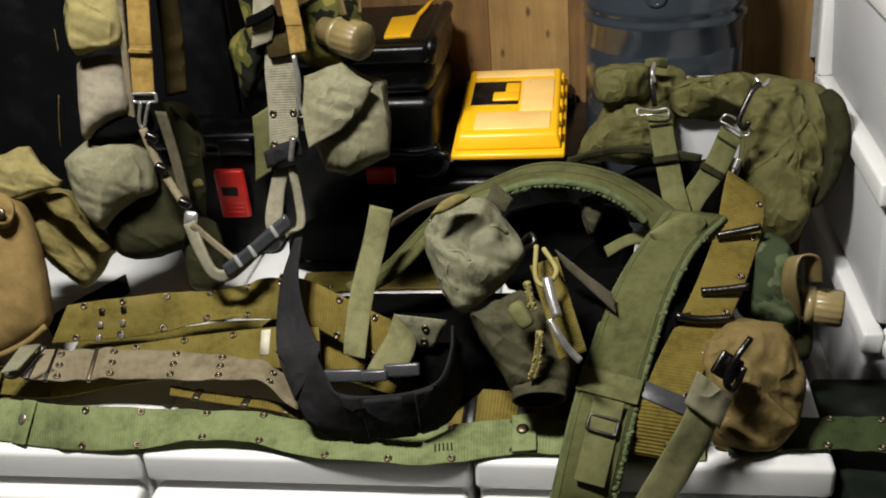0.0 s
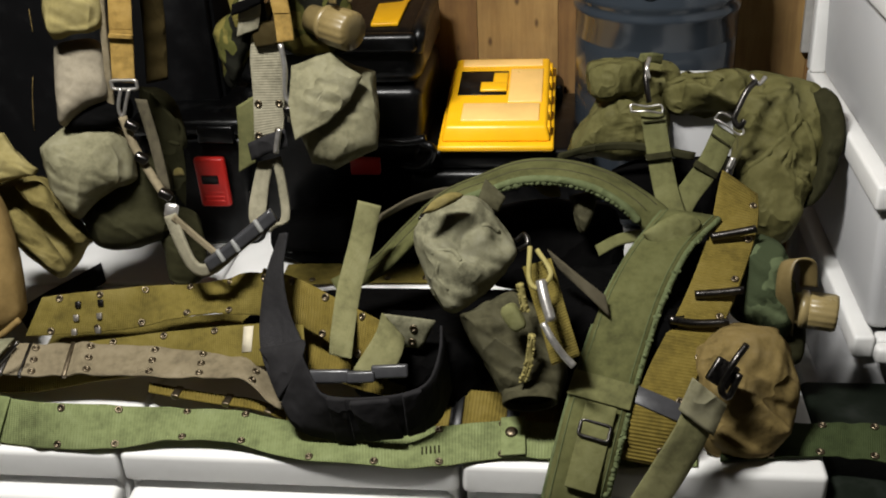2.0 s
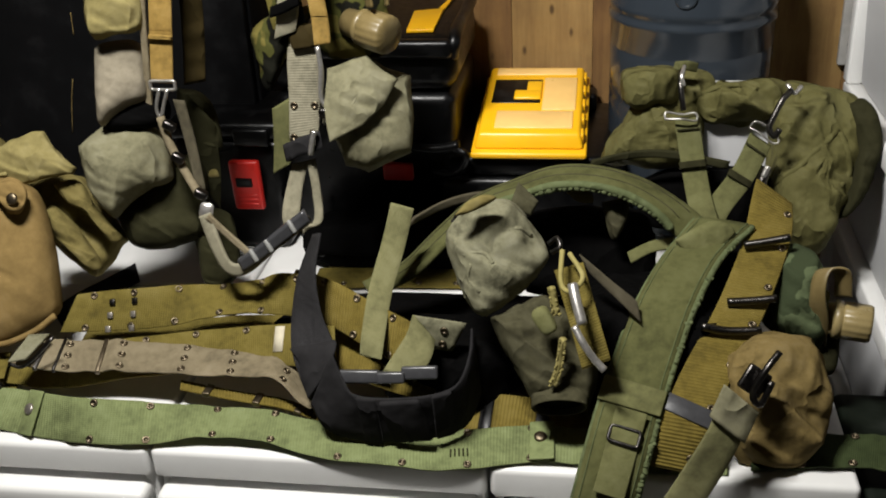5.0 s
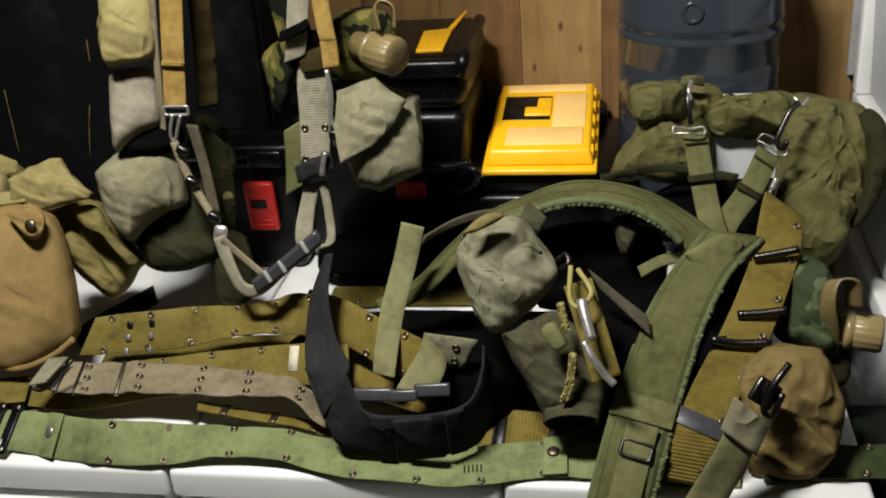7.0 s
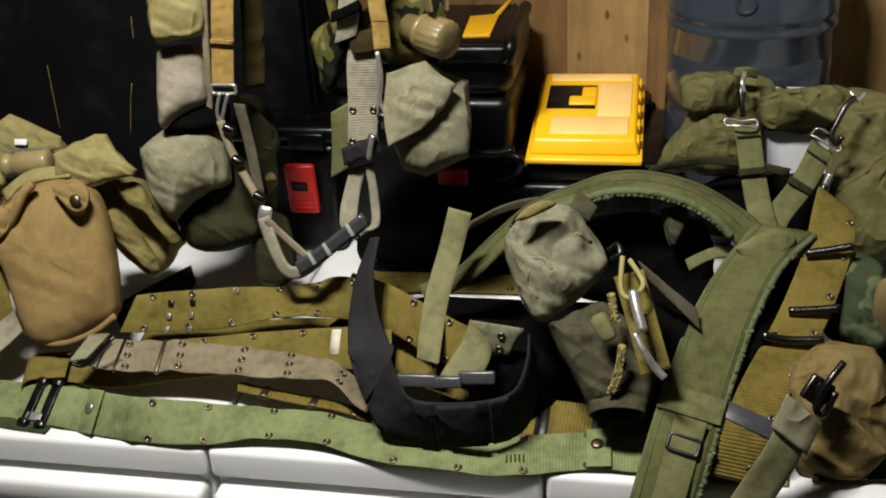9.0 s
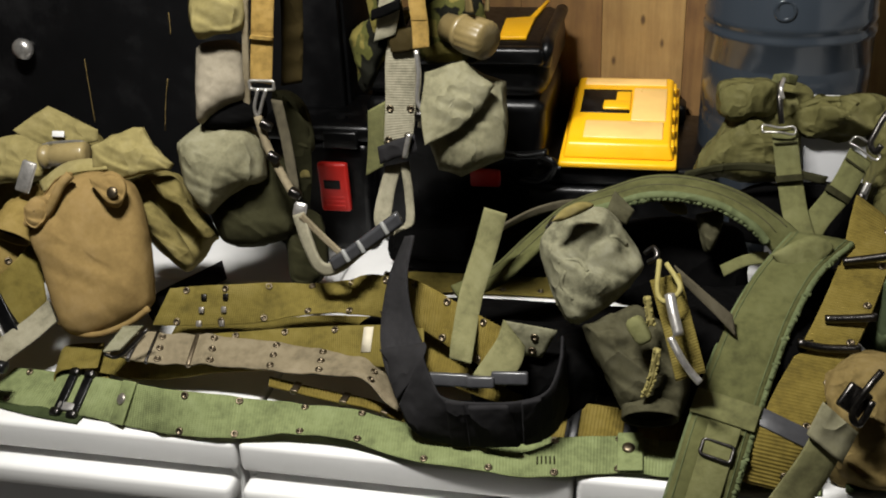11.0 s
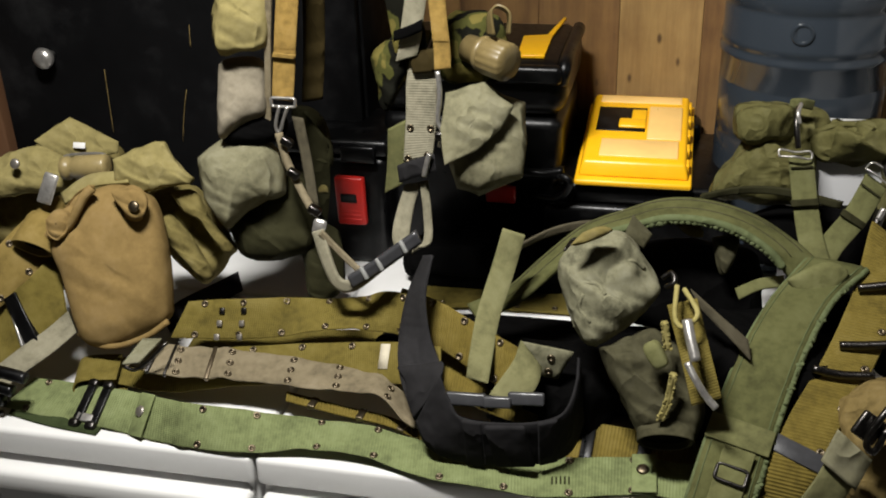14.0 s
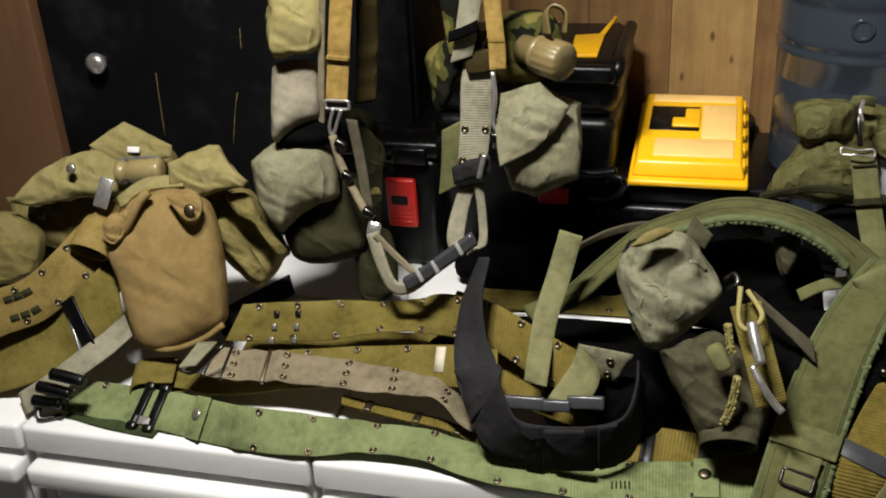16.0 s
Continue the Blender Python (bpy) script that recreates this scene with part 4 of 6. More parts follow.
# loose light strap end standing up, and a folded one
st = Band([((-0.255, 1.200, 0.927), (0.964, -0.000, -0.265)), ((-0.266, 1.180, 0.882), (0.965, 0.000, -0.264)), ((-0.278, 1.140, 0.837), (0.948, 0.000, -0.318)), ((-0.278, 1.083, 0.808), (0.952, -0.147, -0.268)), ((-0.279, 1.065, 0.787), (0.957, -0.291, 0.004))], 0.03, 0.002)
strap = thing_at("strap_end", st, "sage webbing strap end standing upright", "strap")
part("webbing", st.mesh(), LIGHT_WEB, strap)
fl = Band([((-0.217, 1.095, 0.813), (0.656, -0.240, -0.716)), ((-0.221, 1.070, 0.800), (0.787, -0.389, -0.479)), ((-0.241, 1.047, 0.774), (0.965, -0.152, -0.213))], 0.042, 0.003)
tab = thing_at("strap_end", fl, "light sage strap end folded over the buckle", "strap")
part("webbing", fl.mesh(), LIGHT_WEB, tab)
part("tongue", Band([((-0.235, 1.100, 0.805), (-0.253, 0.000, -0.968)), ((-0.175, 1.100, 0.798), (-0.419, 0.000, -0.908))], 0.045, 0.004).mesh(), CANVAS_GREY, tab)
for x, z in ((-0.193, 0.808), (-0.196, 0.789)):
    share("eyelet", EYELET, tab, pose(x, 1.0975, z, 90, 0, 0))

# ---- pouches and packs ----
def soft(name, centre, w, h, d, material, parent, lean=-25, roll=0, turn=0, label="", **more):
    m = Matrix.Translation(centre) @ pose(0, 0, 0, lean, roll, turn)
    return part(name, bm_soft(w, d, h, m=m, **more), material, parent, label), m


# grey-green compass pouch on top of the harness
cp = thing("compass_pouch", (-0.142, 1.085, 0.841), "faded grey-green canvas pouch, crumpled, with a rounded flap", "pouch")
pillow("body", pose(-0.132, 1.130, 0.895, -26.8, 4.4, 7.5), [(-0.051, 0.040), (-0.032, 0.059), (0.006, 0.068), (0.034, 0.052), (0.055, 0.021), (0.064, 0.000), (0.044, -0.028), (0.017, -0.055), (-0.010, -0.072), (-0.028, -0.059), (-0.042, -0.028), (-0.058, 0.007), (-0.059, 0.024)], 0.075, CANVAS_GREY, cp, wrinkle=0.007, fold=0.002, seed=23, full=2.4)
for line in ([(-0.165, 1.097, 0.913), (-0.148, 1.098, 0.916), (-0.138, 1.097, 0.913), (-0.131, 1.091, 0.905)], [(-0.155, 1.092, 0.904), (-0.159, 1.091, 0.885), (-0.145, 1.081, 0.872)], [(-0.115, 1.118, 0.935), (-0.102, 1.126, 0.934), (-0.089, 1.131, 0.922)]):
    part("pleat", bm_tube([(x, y + 0.0021, z - 0.0008) for x, y, z in line], 0.0031, 8, 5), CANVAS_GREY, cp)
pillow("back_tab", pose(-0.098, 1.170, 0.952, -26.8, 4.4, 7.5), [(-0.019, -0.009), (-0.009, 0.02), (0.003, 0.01), (0.016, -0.002), (0.007, -0.02)], 0.012, SHEATH_CLOTH, cp, "dark cloth tab", wrinkle=0.002, seed=24, crisp=True)
pillow("side_tab", pose(-0.149, 1.100, 0.976, -26.8, 4.4, 7.5), [(-0.024, -0.013), (-0.011, 0.002), (0.007, 0.011), (0.022, 0.009), (0.014, 0.001), (-0.011, -0.011)], 0.012, CANVAS_OLIVE, cp, "folded olive tab", wrinkle=0.002, seed=26)
part("edging", bm_tube([(-0.071, 1.133, 0.894), (-0.089, 1.118, 0.871), (-0.117, 1.102, 0.849), (-0.141, 1.091, 0.836)], 0.0022, 6), PIPING, cp, "yellow-green bound edge")
part("wire_clip", bm_tube([(-0.183, 1.160, 0.931), (-0.165, 1.160, 0.938), (-0.177, 1.170, 0.936), (-0.185, 1.150, 0.930)], 0.002, 6), DARK_METAL, cp)

# dark sheath with a snap hook
sh = thing("sheath", (-0.060, 1.030, 0.747), "dark olive cloth sheath with a fringed seam and open end", "sheath")
pillow("body", pose(-0.065, 1.075, 0.788, -26.8, 4.4, 7.5), [(-0.069, 0.047), (-0.041, 0.06), (-0.007, 0.076), (0.026, 0.053), (0.045, 0.024), (0.058, -0.014), (0.051, -0.043), (0.043, -0.056), (0.018, -0.052), (-0.014, -0.049), (-0.022, -0.041), (-0.037, -0.018), (-0.053, 0.012)], 0.06, SHEATH_CLOTH, sh, wrinkle=0.008, fold=0.003, seed=6)
MOUTH = Matrix.Translation((-0.051, 1.042, 0.756)) @ pose(0, 0, 0, 118, -6, 0) @ Matrix.Diagonal((1.06, 0.68, 1, 1))
part("mouth", bm_turned([(0.029, -0.012), (0.031, -0.004), (0.0312, 0.012), (0.0298, 0.0135), (0.0275, 0.012), (0.0265, 0.002)], 36, MOUTH), SHEATH_CLOTH, sh, "open hemmed end")
# black disc paints the shade inside the open mouth
part("mouth_shade", bm_turned([(0.0262, 0.001), (0.025, 0.006)], 24, MOUTH), BLACK_CLOTH_AND_SHADE, sh)
PILE = mesh_of("pile_tuft", bm_soft(0.006, 0.006, 0.005, n=8, wrinkle=0.002, seed=7), PIPING)
for run in ([(-0.047, 1.034, 0.843), (-0.049, 1.033, 0.822), (-0.052, 1.031, 0.803), (-0.058, 1.029, 0.784)], [(-0.061, 1.058, 0.895), (-0.058, 1.057, 0.877), (-0.055, 1.056, 0.862)]):
    seam_pts = glide(run, 9)
    part("pile_strip", bm_tube(seam_pts, 0.0045, 8, 1), PIPING, sh, "frayed yellow-green seam pile")
    for k, q in enumerate(seam_pts):
        for side in (-1, 1):
            share("pile_tuft", PILE, sh, Matrix.Translation(q + Vector((side * (0.003 + 0.0015 * noise.noise(Vector((k * 1.1, side, 0)))), -0.003, 0.002 * noise.noise(Vector((k * 0.7, 0, side)))))) @ pose(0, 0, 0, 53 * k, 31 * k, 0) @ Matrix.Scale(0.36 + 0.25 * noise.noise(Vector((k * 1.9, side * 3, 1))), 4))
part("roll", bm_soft(0.02, 0.016, 0.032, n=18, wrinkle=0.002, seed=2, m=Matrix.Translation((-0.067, 1.040, 0.861)) @ pose(0, 0, 0, -20, -35, 0)), SAGE_WEB, sh, "rolled green strap end")
hk = thing("snap_hook", (0.002, 0.990, 0.832), "steel snap hook on a yellowed cord loop", "snap hook")
part("cord", bm_tube([(-0.050, 1.080, 0.931), (-0.050, 1.050, 0.906), (-0.039, 1.040, 0.901), (-0.026, 1.050, 0.914), (-0.042, 1.080, 0.927)], 0.003, 8), PIPING, hk, "yellowed cord loop")
part("barrel", bm_tube([(-0.037, 1.040, 0.910), (-0.032, 1.025, 0.895), (-0.025, 1.010, 0.877)], 0.006, 10), STEEL, hk)
part("gate", bm_tube([(-0.034, 1.012, 0.873), (-0.023, 1.000, 0.858), (-0.011, 0.995, 0.842), (0.000, 0.990, 0.832)], 0.0042, 10), STEEL, hk)
part("backing", Band([((-0.043, 1.090, 0.905), (0.939, 0.000, 0.343)), ((-0.025, 1.050, 0.862), (0.867, 0.000, 0.498)), ((-0.009, 1.020, 0.819), (0.901, 0.000, 0.433))], 0.035, 0.003).mesh(), OLIVE_WEB, hk)
part("strap", Band([((-0.026, 1.155, 0.875), (0.505, -0.488, -0.711)), ((0.011, 1.125, 0.855), (0.360, -0.540, -0.761)), ((0.039, 1.115, 0.833), (0.183, -0.572, -0.799))], 0.026, 0.003).mesh(), DARK_WEB, hk)
part("hardware", bm_tube([(-0.067, 1.100, 0.928), (-0.057, 1.100, 0.936), (-0.053, 1.090, 0.930), (-0.063, 1.090, 0.922)], 0.003, 8), DARK_METAL, hk)

# padded harness
har = thing("harness", (-0.016, 0.985, 0.726), "olive green padded shoulder harness with webbing straps", "harness")
fb, front = band("padded_strap", [((0.147, 1.270, 0.877), (0.989, -0.120, -0.086)), ((0.105, 1.215, 0.854), (0.999, -0.000, 0.044)), ((0.070, 1.140, 0.827), (0.998, 0.000, 0.059)), ((0.047, 1.085, 0.787), (0.999, 0.000, 0.032)), ((0.030, 1.035, 0.755), (1.000, 0.000, 0.015)), ((0.016, 0.995, 0.719), (1.000, -0.000, 0.023)), ((0.000, 0.968, 0.656), (0.999, 0.000, 0.034)), ((-0.011, 0.965, 0.591), (0.999, 0.000, 0.043))], 0.072, PAD_CLOTH, har, thick=0.013, pad=True)
ff = facing(fb)
edge = [fb.spot(s, 0.036 * k, -0.006, ff).translation for k in (1,) for s in [fb.s[-1] * i / 30 for i in range(31)]]
part("pile_edge", bm_tube(edge, 0.0048, 8, 3), PAD_EDGE, front, "ragged pile edge")
TUFT = mesh_of("tuft", bm_soft(0.007, 0.006, 0.005, n=8, wrinkle=0.002, seed=4), PAD_EDGE)
for k, q in enumerate(glide(edge[2:30], 5)):
    share("tuft", TUFT, front, Matrix.Translation(q + Vector((0.004 * noise.noise(Vector((k * 0.9, 0, 0))), -0.004, 0.004 * noise.noise(Vector((0, k * 0.8, 3)))))) @ pose(0, 0, 0, 37 * k, 23 * k, 0) @ Matrix.Scale(0.55 + 0.4 * noise.noise(Vector((k * 1.3, 2, 0))), 4))
edge2 = [fb.spot(s, -0.036, -0.006, ff).translation for s in [fb.s[-1] * i / 30 for i in range(31)]]
part("piping", bm_tube(edge2, 0.0025, 8, 3), PAD_EDGE, front)
L0 = fb.s[-1]
for x in (-0.029, 0.029):
    line = [fb.spot(L0 * k / 40, x, 0.0004, ff).translation for k in range(41)]
    part("stitching", bm_tube(line, 0.0007, 5, 2), PAD_EDGE, front, "stitched seam")
part("cover", bm_box(0.032, 0.074, 0.004, fb.spot(L0 * 0.585, 0, 0.0006, ff), 0.0015, 2), SAGE_WEB, front, "webbing loop sewn across")
part("cover", bm_box(0.1, 0.036, 0.003, fb.spot(L0 * 0.72, 0.004, 0.0006, ff), 0.0012, 2), SAGE_WEB, front, "narrow webbing sewn along")
wire_loop("wire_buckle", fb.spot(L0 * 0.685, 0.004, 0.006, ff), 0.018, 0.034, 0.0022, DARK_METAL, front, "black wire buckle")
pillow("patch", pose(0.118, 1.232, 0.871, -26.8, 4.4, 7.5), [(-0.034, -0.001), (-0.014, 0.012), (0.014, 0.025), (0.038, 0.017), (0.035, 0.003), (0.001, -0.028), (-0.017, -0.017)], 0.012, SAGE_WEB, front, "sewn-on patch", wrinkle=0.002)
ab, arch = band("padded_strap", [((0.112, 1.273, 0.862), (-0.824, -0.559, -0.092)), ((0.080, 1.285, 0.890), (-0.548, -0.836, 0.022)), ((0.034, 1.297, 0.914), (-0.356, -0.934, -0.022)), ((-0.019, 1.300, 0.927), (-0.103, -0.991, -0.080)), ((-0.070, 1.300, 0.926), (-0.010, -0.998, -0.068)), ((-0.116, 1.291, 0.913), (0.275, -0.960, 0.044)), ((-0.167, 1.272, 0.897), (0.374, -0.917, 0.137)), ((-0.216, 1.254, 0.856), (0.466, -0.873, 0.145)), ((-0.261, 1.233, 0.817), (0.435, -0.887, 0.155)), ((-0.314, 1.213, 0.796), (0.420, -0.893, 0.164))], 0.052, PAD_CLOTH, har, thick=0.011, pad=True)
aw = 0.026
pile = [ab.c[i] + ab.a[i] * aw for i in range(0, len(ab.c), 2)]
part("pile_edge", bm_tube(pile[2:32], 0.0055, 8, 2), PAD_EDGE, arch, "ragged pile edge")
for k, q in enumerate(glide(pile[3:32], 5)):
    share("tuft", TUFT, arch, Matrix.Translation(q + Vector((0, 0.002 * math.sin(k * 1.7), -0.0045 + 0.0025 * noise.noise(Vector((k * 0.6, 1, 0)))))) @ pose(0, 0, 0, 41 * k, 29 * k, 0) @ Matrix.Scale(0.72 + 0.5 * noise.noise(Vector((k * 1.3, 5, 0))), 4))
af = 1 if ab.normal(20).dot(Vector((0, -0.5, 0.85))) > 0 else -1
for x in (-0.013, 0.009):
    part("stitching", bm_tube([ab.spot(ab.s[-1] * k / 40, x, 0.0008, af).translation for k in range(2, 39)], 0.0008, 5, 2), SHEATH_CLOTH, arch, "stitched channel")
band("back_strap", [((0.105, 1.420, 0.966), (0.992, 0.000, 0.126)), ((0.114, 1.400, 0.915), (0.996, -0.000, 0.090)), ((0.123, 1.360, 0.873), (0.992, 0.000, 0.127)), ((0.131, 1.310, 0.853), (0.992, 0.000, 0.126))], 0.033, SAGE_WEB, har, thick=0.003)
band("back_strap", [((0.204, 1.405, 0.940), (0.830, -0.283, -0.481)), ((0.182, 1.385, 0.896), (0.848, -0.280, -0.450)), ((0.150, 1.355, 0.861), (0.886, -0.319, -0.336)), ((0.133, 1.310, 0.848), (0.896, 0.000, -0.443))], 0.033, SAGE_WEB, har, thick=0.003)
for n, (sts, ww) in enumerate((([((0.113, 1.388, 0.914), (0.990, 0.000, 0.140)), ((0.115, 1.384, 0.906), (0.990, 0.000, 0.141))], 0.036), ([((0.179, 1.379, 0.897), (0.850, -0.162, -0.501)), ((0.175, 1.375, 0.890), (0.850, -0.162, -0.501))], 0.036))):
    band("keeper", sts, ww, DARK_CLOTH_AND_SHADE, har, thick=0.007)
part("d_ring", bm_tube([(0.076, 1.410, 0.966), (0.077, 1.415, 0.974), (0.098, 1.415, 0.971), (0.116, 1.415, 0.973), (0.117, 1.410, 0.964), (0.098, 1.405, 0.968), (0.076, 1.410, 0.966)], 0.0015, 8), STEEL, har)
part("d_ring", bm_tube([(0.187, 1.400, 0.958), (0.195, 1.400, 0.967), (0.213, 1.400, 0.957), (0.225, 1.390, 0.944), (0.218, 1.390, 0.940), (0.199, 1.395, 0.953), (0.187, 1.400, 0.958)], 0.0015, 8), STEEL, har)
part("snap_hook", bm_tube([(0.098, 1.450, 1.023), (0.095, 1.430, 1.012), (0.097, 1.420, 0.995), (0.100, 1.415, 0.977)], 0.004, 8), DARK_METAL, har, "black metal snap hook")
part("snap_tip", bm_tube([(0.100, 1.445, 1.030), (0.096, 1.430, 1.021), (0.099, 1.425, 1.008)], 0.003, 8), STEEL, har)
part("snap_hook", bm_tube([(0.240, 1.420, 1.004), (0.228, 1.410, 0.994), (0.217, 1.400, 0.973), (0.212, 1.395, 0.959), (0.219, 1.390, 0.950), (0.225, 1.390, 0.960)], 0.0042, 8), DARK_METAL, har, "black metal snap hook")
part("snap_tip", bm_tube([(0.235, 1.430, 1.009), (0.244, 1.420, 1.000), (0.254, 1.430, 1.006)], 0.003, 8), STEEL, har)
part("hardware", bm_tube([(0.208, 1.360, 0.915), (0.202, 1.350, 0.899), (0.198, 1.340, 0.874), (0.195, 1.320, 0.849)], 0.007, 8), DARK_METAL, har, "dark buckle hardware")
part("hardware", bm_tube([(0.209, 1.355, 0.921), (0.203, 1.350, 0.907)], 0.004, 8), STEEL, har)

band("side_strap", [((-0.260, 1.270, 0.870), (0.491, 0.000, 0.871)), ((-0.219, 1.290, 0.886), (0.428, 0.000, 0.904)), ((-0.176, 1.300, 0.895), (0.406, 0.000, 0.914)), ((-0.136, 1.290, 0.900), (0.377, 0.000, 0.926))], 0.016, DARK_WEB, har, thick=0.003)
for sts in ([((0.107, 1.412, 0.952), (0.993, 0.000, 0.117)), ((0.108, 1.411, 0.950), (0.993, 0.000, 0.117))], [((0.197, 1.396, 0.930), (0.823, -0.235, -0.518)), ((0.196, 1.395, 0.928), (0.823, -0.235, -0.518))]):
    band("stitching", sts, 0.03, DARK_CLOTH_AND_SHADE, har, thick=0.0042)

# bundled field pack at the back
fp = thing("field_pack", (0.178, 1.550, 0.842), "olive nylon field pack with two swollen side pockets", "field pack")
pillow("side_pocket", pose(0.072, 1.500, 0.929, -26.8, 4.4, 7.5), [(-0.032, 0.063), (0.008, 0.077), (0.059, 0.074), (0.080, 0.052), (0.059, 0.024), (0.064, -0.025), (0.046, -0.063), (-0.025, -0.067), (-0.077, -0.059), (-0.067, -0.025), (-0.040, 0.017), (-0.045, 0.042)], 0.12, NYLON_BAG, fp, wrinkle=0.011, fold=0.006, fold_dir=(1, 0, 0.6), seed=12)
pillow("side_pocket", pose(0.292, 1.480, 0.877, -26.8, 4.4, 7.5), [(-0.073, 0.087), (-0.041, 0.114), (0.008, 0.106), (0.050, 0.093), (0.065, 0.058), (0.070, -0.008), (0.054, -0.058), (0.031, -0.076), (0.008, -0.132), (-0.037, -0.128), (-0.065, -0.062), (-0.065, 0.017), (-0.074, 0.054)], 0.13, NYLON_BAG, fp, wrinkle=0.01, fold=0.006, fold_dir=(0.7, 0, -1.0), seed=14, rings=22, sub=7)
# dark pillow stands in for the shaded gap at the right pocket's side
pillow("side_panel", pose(0.345, 1.465, 0.895, -26.8, 4.4, 7.5), [(-0.018, 0.071), (0.006, 0.077), (0.024, 0.041), (0.021, -0.020), (0.000, -0.073), (-0.021, -0.087), (-0.011, -0.004)], 0.09, DARK_CLOTH_AND_SHADE, fp, wrinkle=0.006, seed=15)
pillow("bridge", pose(0.182, 1.500, 0.960, -26.8, 4.4, 7.5), [(-0.062, 0.004), (-0.029, 0.023), (0.037, 0.031), (0.074, 0.017), (0.058, -0.021), (-0.004, -0.030), (-0.050, -0.025)], 0.09, NYLON_BAG, fp, wrinkle=0.012, fold=0.008, seed=16)
for line in ([(0.235, 1.427, 0.866), (0.258, 1.417, 0.892), (0.284, 1.428, 0.916), (0.313, 1.448, 0.937)], [(0.3, 1.403, 0.864), (0.319, 1.418, 0.868), (0.33, 1.428, 0.882), (0.326, 1.432, 0.91), (0.315, 1.446, 0.935)],
             [(0.261, 1.483, 0.974), (0.253, 1.452, 0.949), (0.258, 1.44, 0.927)], [(0.128, 1.477, 0.979), (0.155, 1.478, 0.99), (0.183, 1.488, 0.988), (0.206, 1.482, 0.983)]):
    part("sewn_ridge", bm_tube([(x, y + 0.0025, z - 0.001) for x, y, z in line], 0.0052, 8, 5), NYLON_BAG, fp)
soft("knot", (0.059, 1.480, 0.988), 0.074, 0.051, 0.08, NYLON_BAG, fp, -20, 0, 0, square=0.7, wrinkle=0.009, seed=17)
# black, unlike the olive pack: fills the dark gap below the straps
soft("body", (0.179, 1.460, 0.820), 0.252, 0.093, 0.06, BLACK_CLOTH_AND_SHADE, fp, -15, 0, 0, square=0.5, wrinkle=0.006, seed=18)
part("carry_loop", Band([((0.088, 1.470, 1.022), (0.268, 0.000, 0.963)), ((0.103, 1.460, 1.026), (0.174, 0.000, 0.985)), ((0.119, 1.470, 1.020), (0.169, 0.000, 0.986))], 0.014, 0.003).mesh(), SAGE_WEB, fp)
wb = thing("white_box", (0.175, 1.515, TOP), "small white plastic box behind the straps", "box")
part("body", bm_box(0.12, 0.11, 0.272, pose(0.172, 1.543, TOP), 0.006, 3), DRAWER_CLEAR, wb)
part("lid", bm_box(0.124, 0.114, 0.018, pose(0.172, 1.543, TOP + 0.2725), 0.006, 3), WHITE_PLASTIC, wb)
lowstrap, _ = band("lower_strap", [((-0.024, 1.400, 0.903), (0.380, 0.000, 0.925)), ((0.032, 1.410, 0.913), (0.341, 0.000, 0.940)), ((0.087, 1.410, 0.914), (0.318, 0.000, 0.948)), ((0.164, 1.400, 0.903), (0.294, 0.000, 0.956))], 0.012, DARK_CLOTH_AND_SHADE, fp, thick=0.004)

# olive equipment belt under the harness, with its fittings
eb, ebelt, web = belt("equipment_belt", [((0.215, 1.323, 0.899), (0.814, -0.162, -0.557)), ((0.201, 1.257, 0.865), (0.989, -0.138, -0.058)), ((0.179, 1.198, 0.834), (0.987, -0.133, -0.086)), ((0.153, 1.137, 0.810), (0.986, -0.115, -0.117)), ((0.117, 1.073, 0.774), (0.990, -0.093, -0.109)), ((0.092, 1.020, 0.741), (0.986, 0.000, -0.167)), ((0.073, 0.995, 0.698), (0.981, 0.000, -0.192))], 0.057, OLIVE_RIB, "olive ribbed equipment belt with black metal slides")
ef = facing(eb)
eyelets(eb, web, 0.03, eb.s[-1], 0.062, (0.36,), ef)
for pts in ([(0.170, 1.235, 0.864), (0.199, 1.235, 0.870), (0.225, 1.235, 0.876)], [(0.145, 1.155, 0.827), (0.175, 1.155, 0.830), (0.202, 1.155, 0.834)], [(0.112, 1.115, 0.816), (0.142, 1.115, 0.811), (0.181, 1.115, 0.813)]):
    part("slide_bar", bm_tube(pts, 0.0052, 8), DARK_METAL, ebelt)
keeper(eb, ebelt, eb.s[-1] * 0.83, "black_sleeve", 0.022, BUCKLE_PLASTIC, ef)

# brown canvas canteen cover on the belt
cc = thing("canteen_cover", (0.199, 1.040, 0.672), "brown canvas pouch with a wire belt clip", "canteen cover")
pillow("body", pose(0.204, 1.080, 0.738, -26.8, 4.4, 7.5), [(-0.056, 0.058), (-0.024, 0.077), (0.024, 0.077), (0.045, 0.058), (0.058, 0.024), (0.058, -0.007), (0.045, -0.044), (0.024, -0.071), (-0.017, -0.078), (-0.045, -0.064), (-0.060, -0.024), (-0.066, 0.024)], 0.1, CANVAS_BROWN, cc, wrinkle=0.008, fold=0.007, fold_dir=(0.25, 0, 1.0), seed=21, rings=20, sub=6)
part("belt_clip", bm_tube([(0.188, 1.030, 0.838), (0.173, 1.015, 0.824), (0.161, 1.010, 0.796), (0.170, 1.010, 0.782), (0.181, 1.015, 0.809)], 0.004, 8), DARK_METAL, cc, "black wire belt clip")
part("clip_plate", bm_box(0.03, 0.008, 0.03, Matrix.Translation((0.155, 1.012, 0.796)) @ pose(0, 0, 0, -25, 35, 0), 0.003, 2), DARK_METAL, cc)
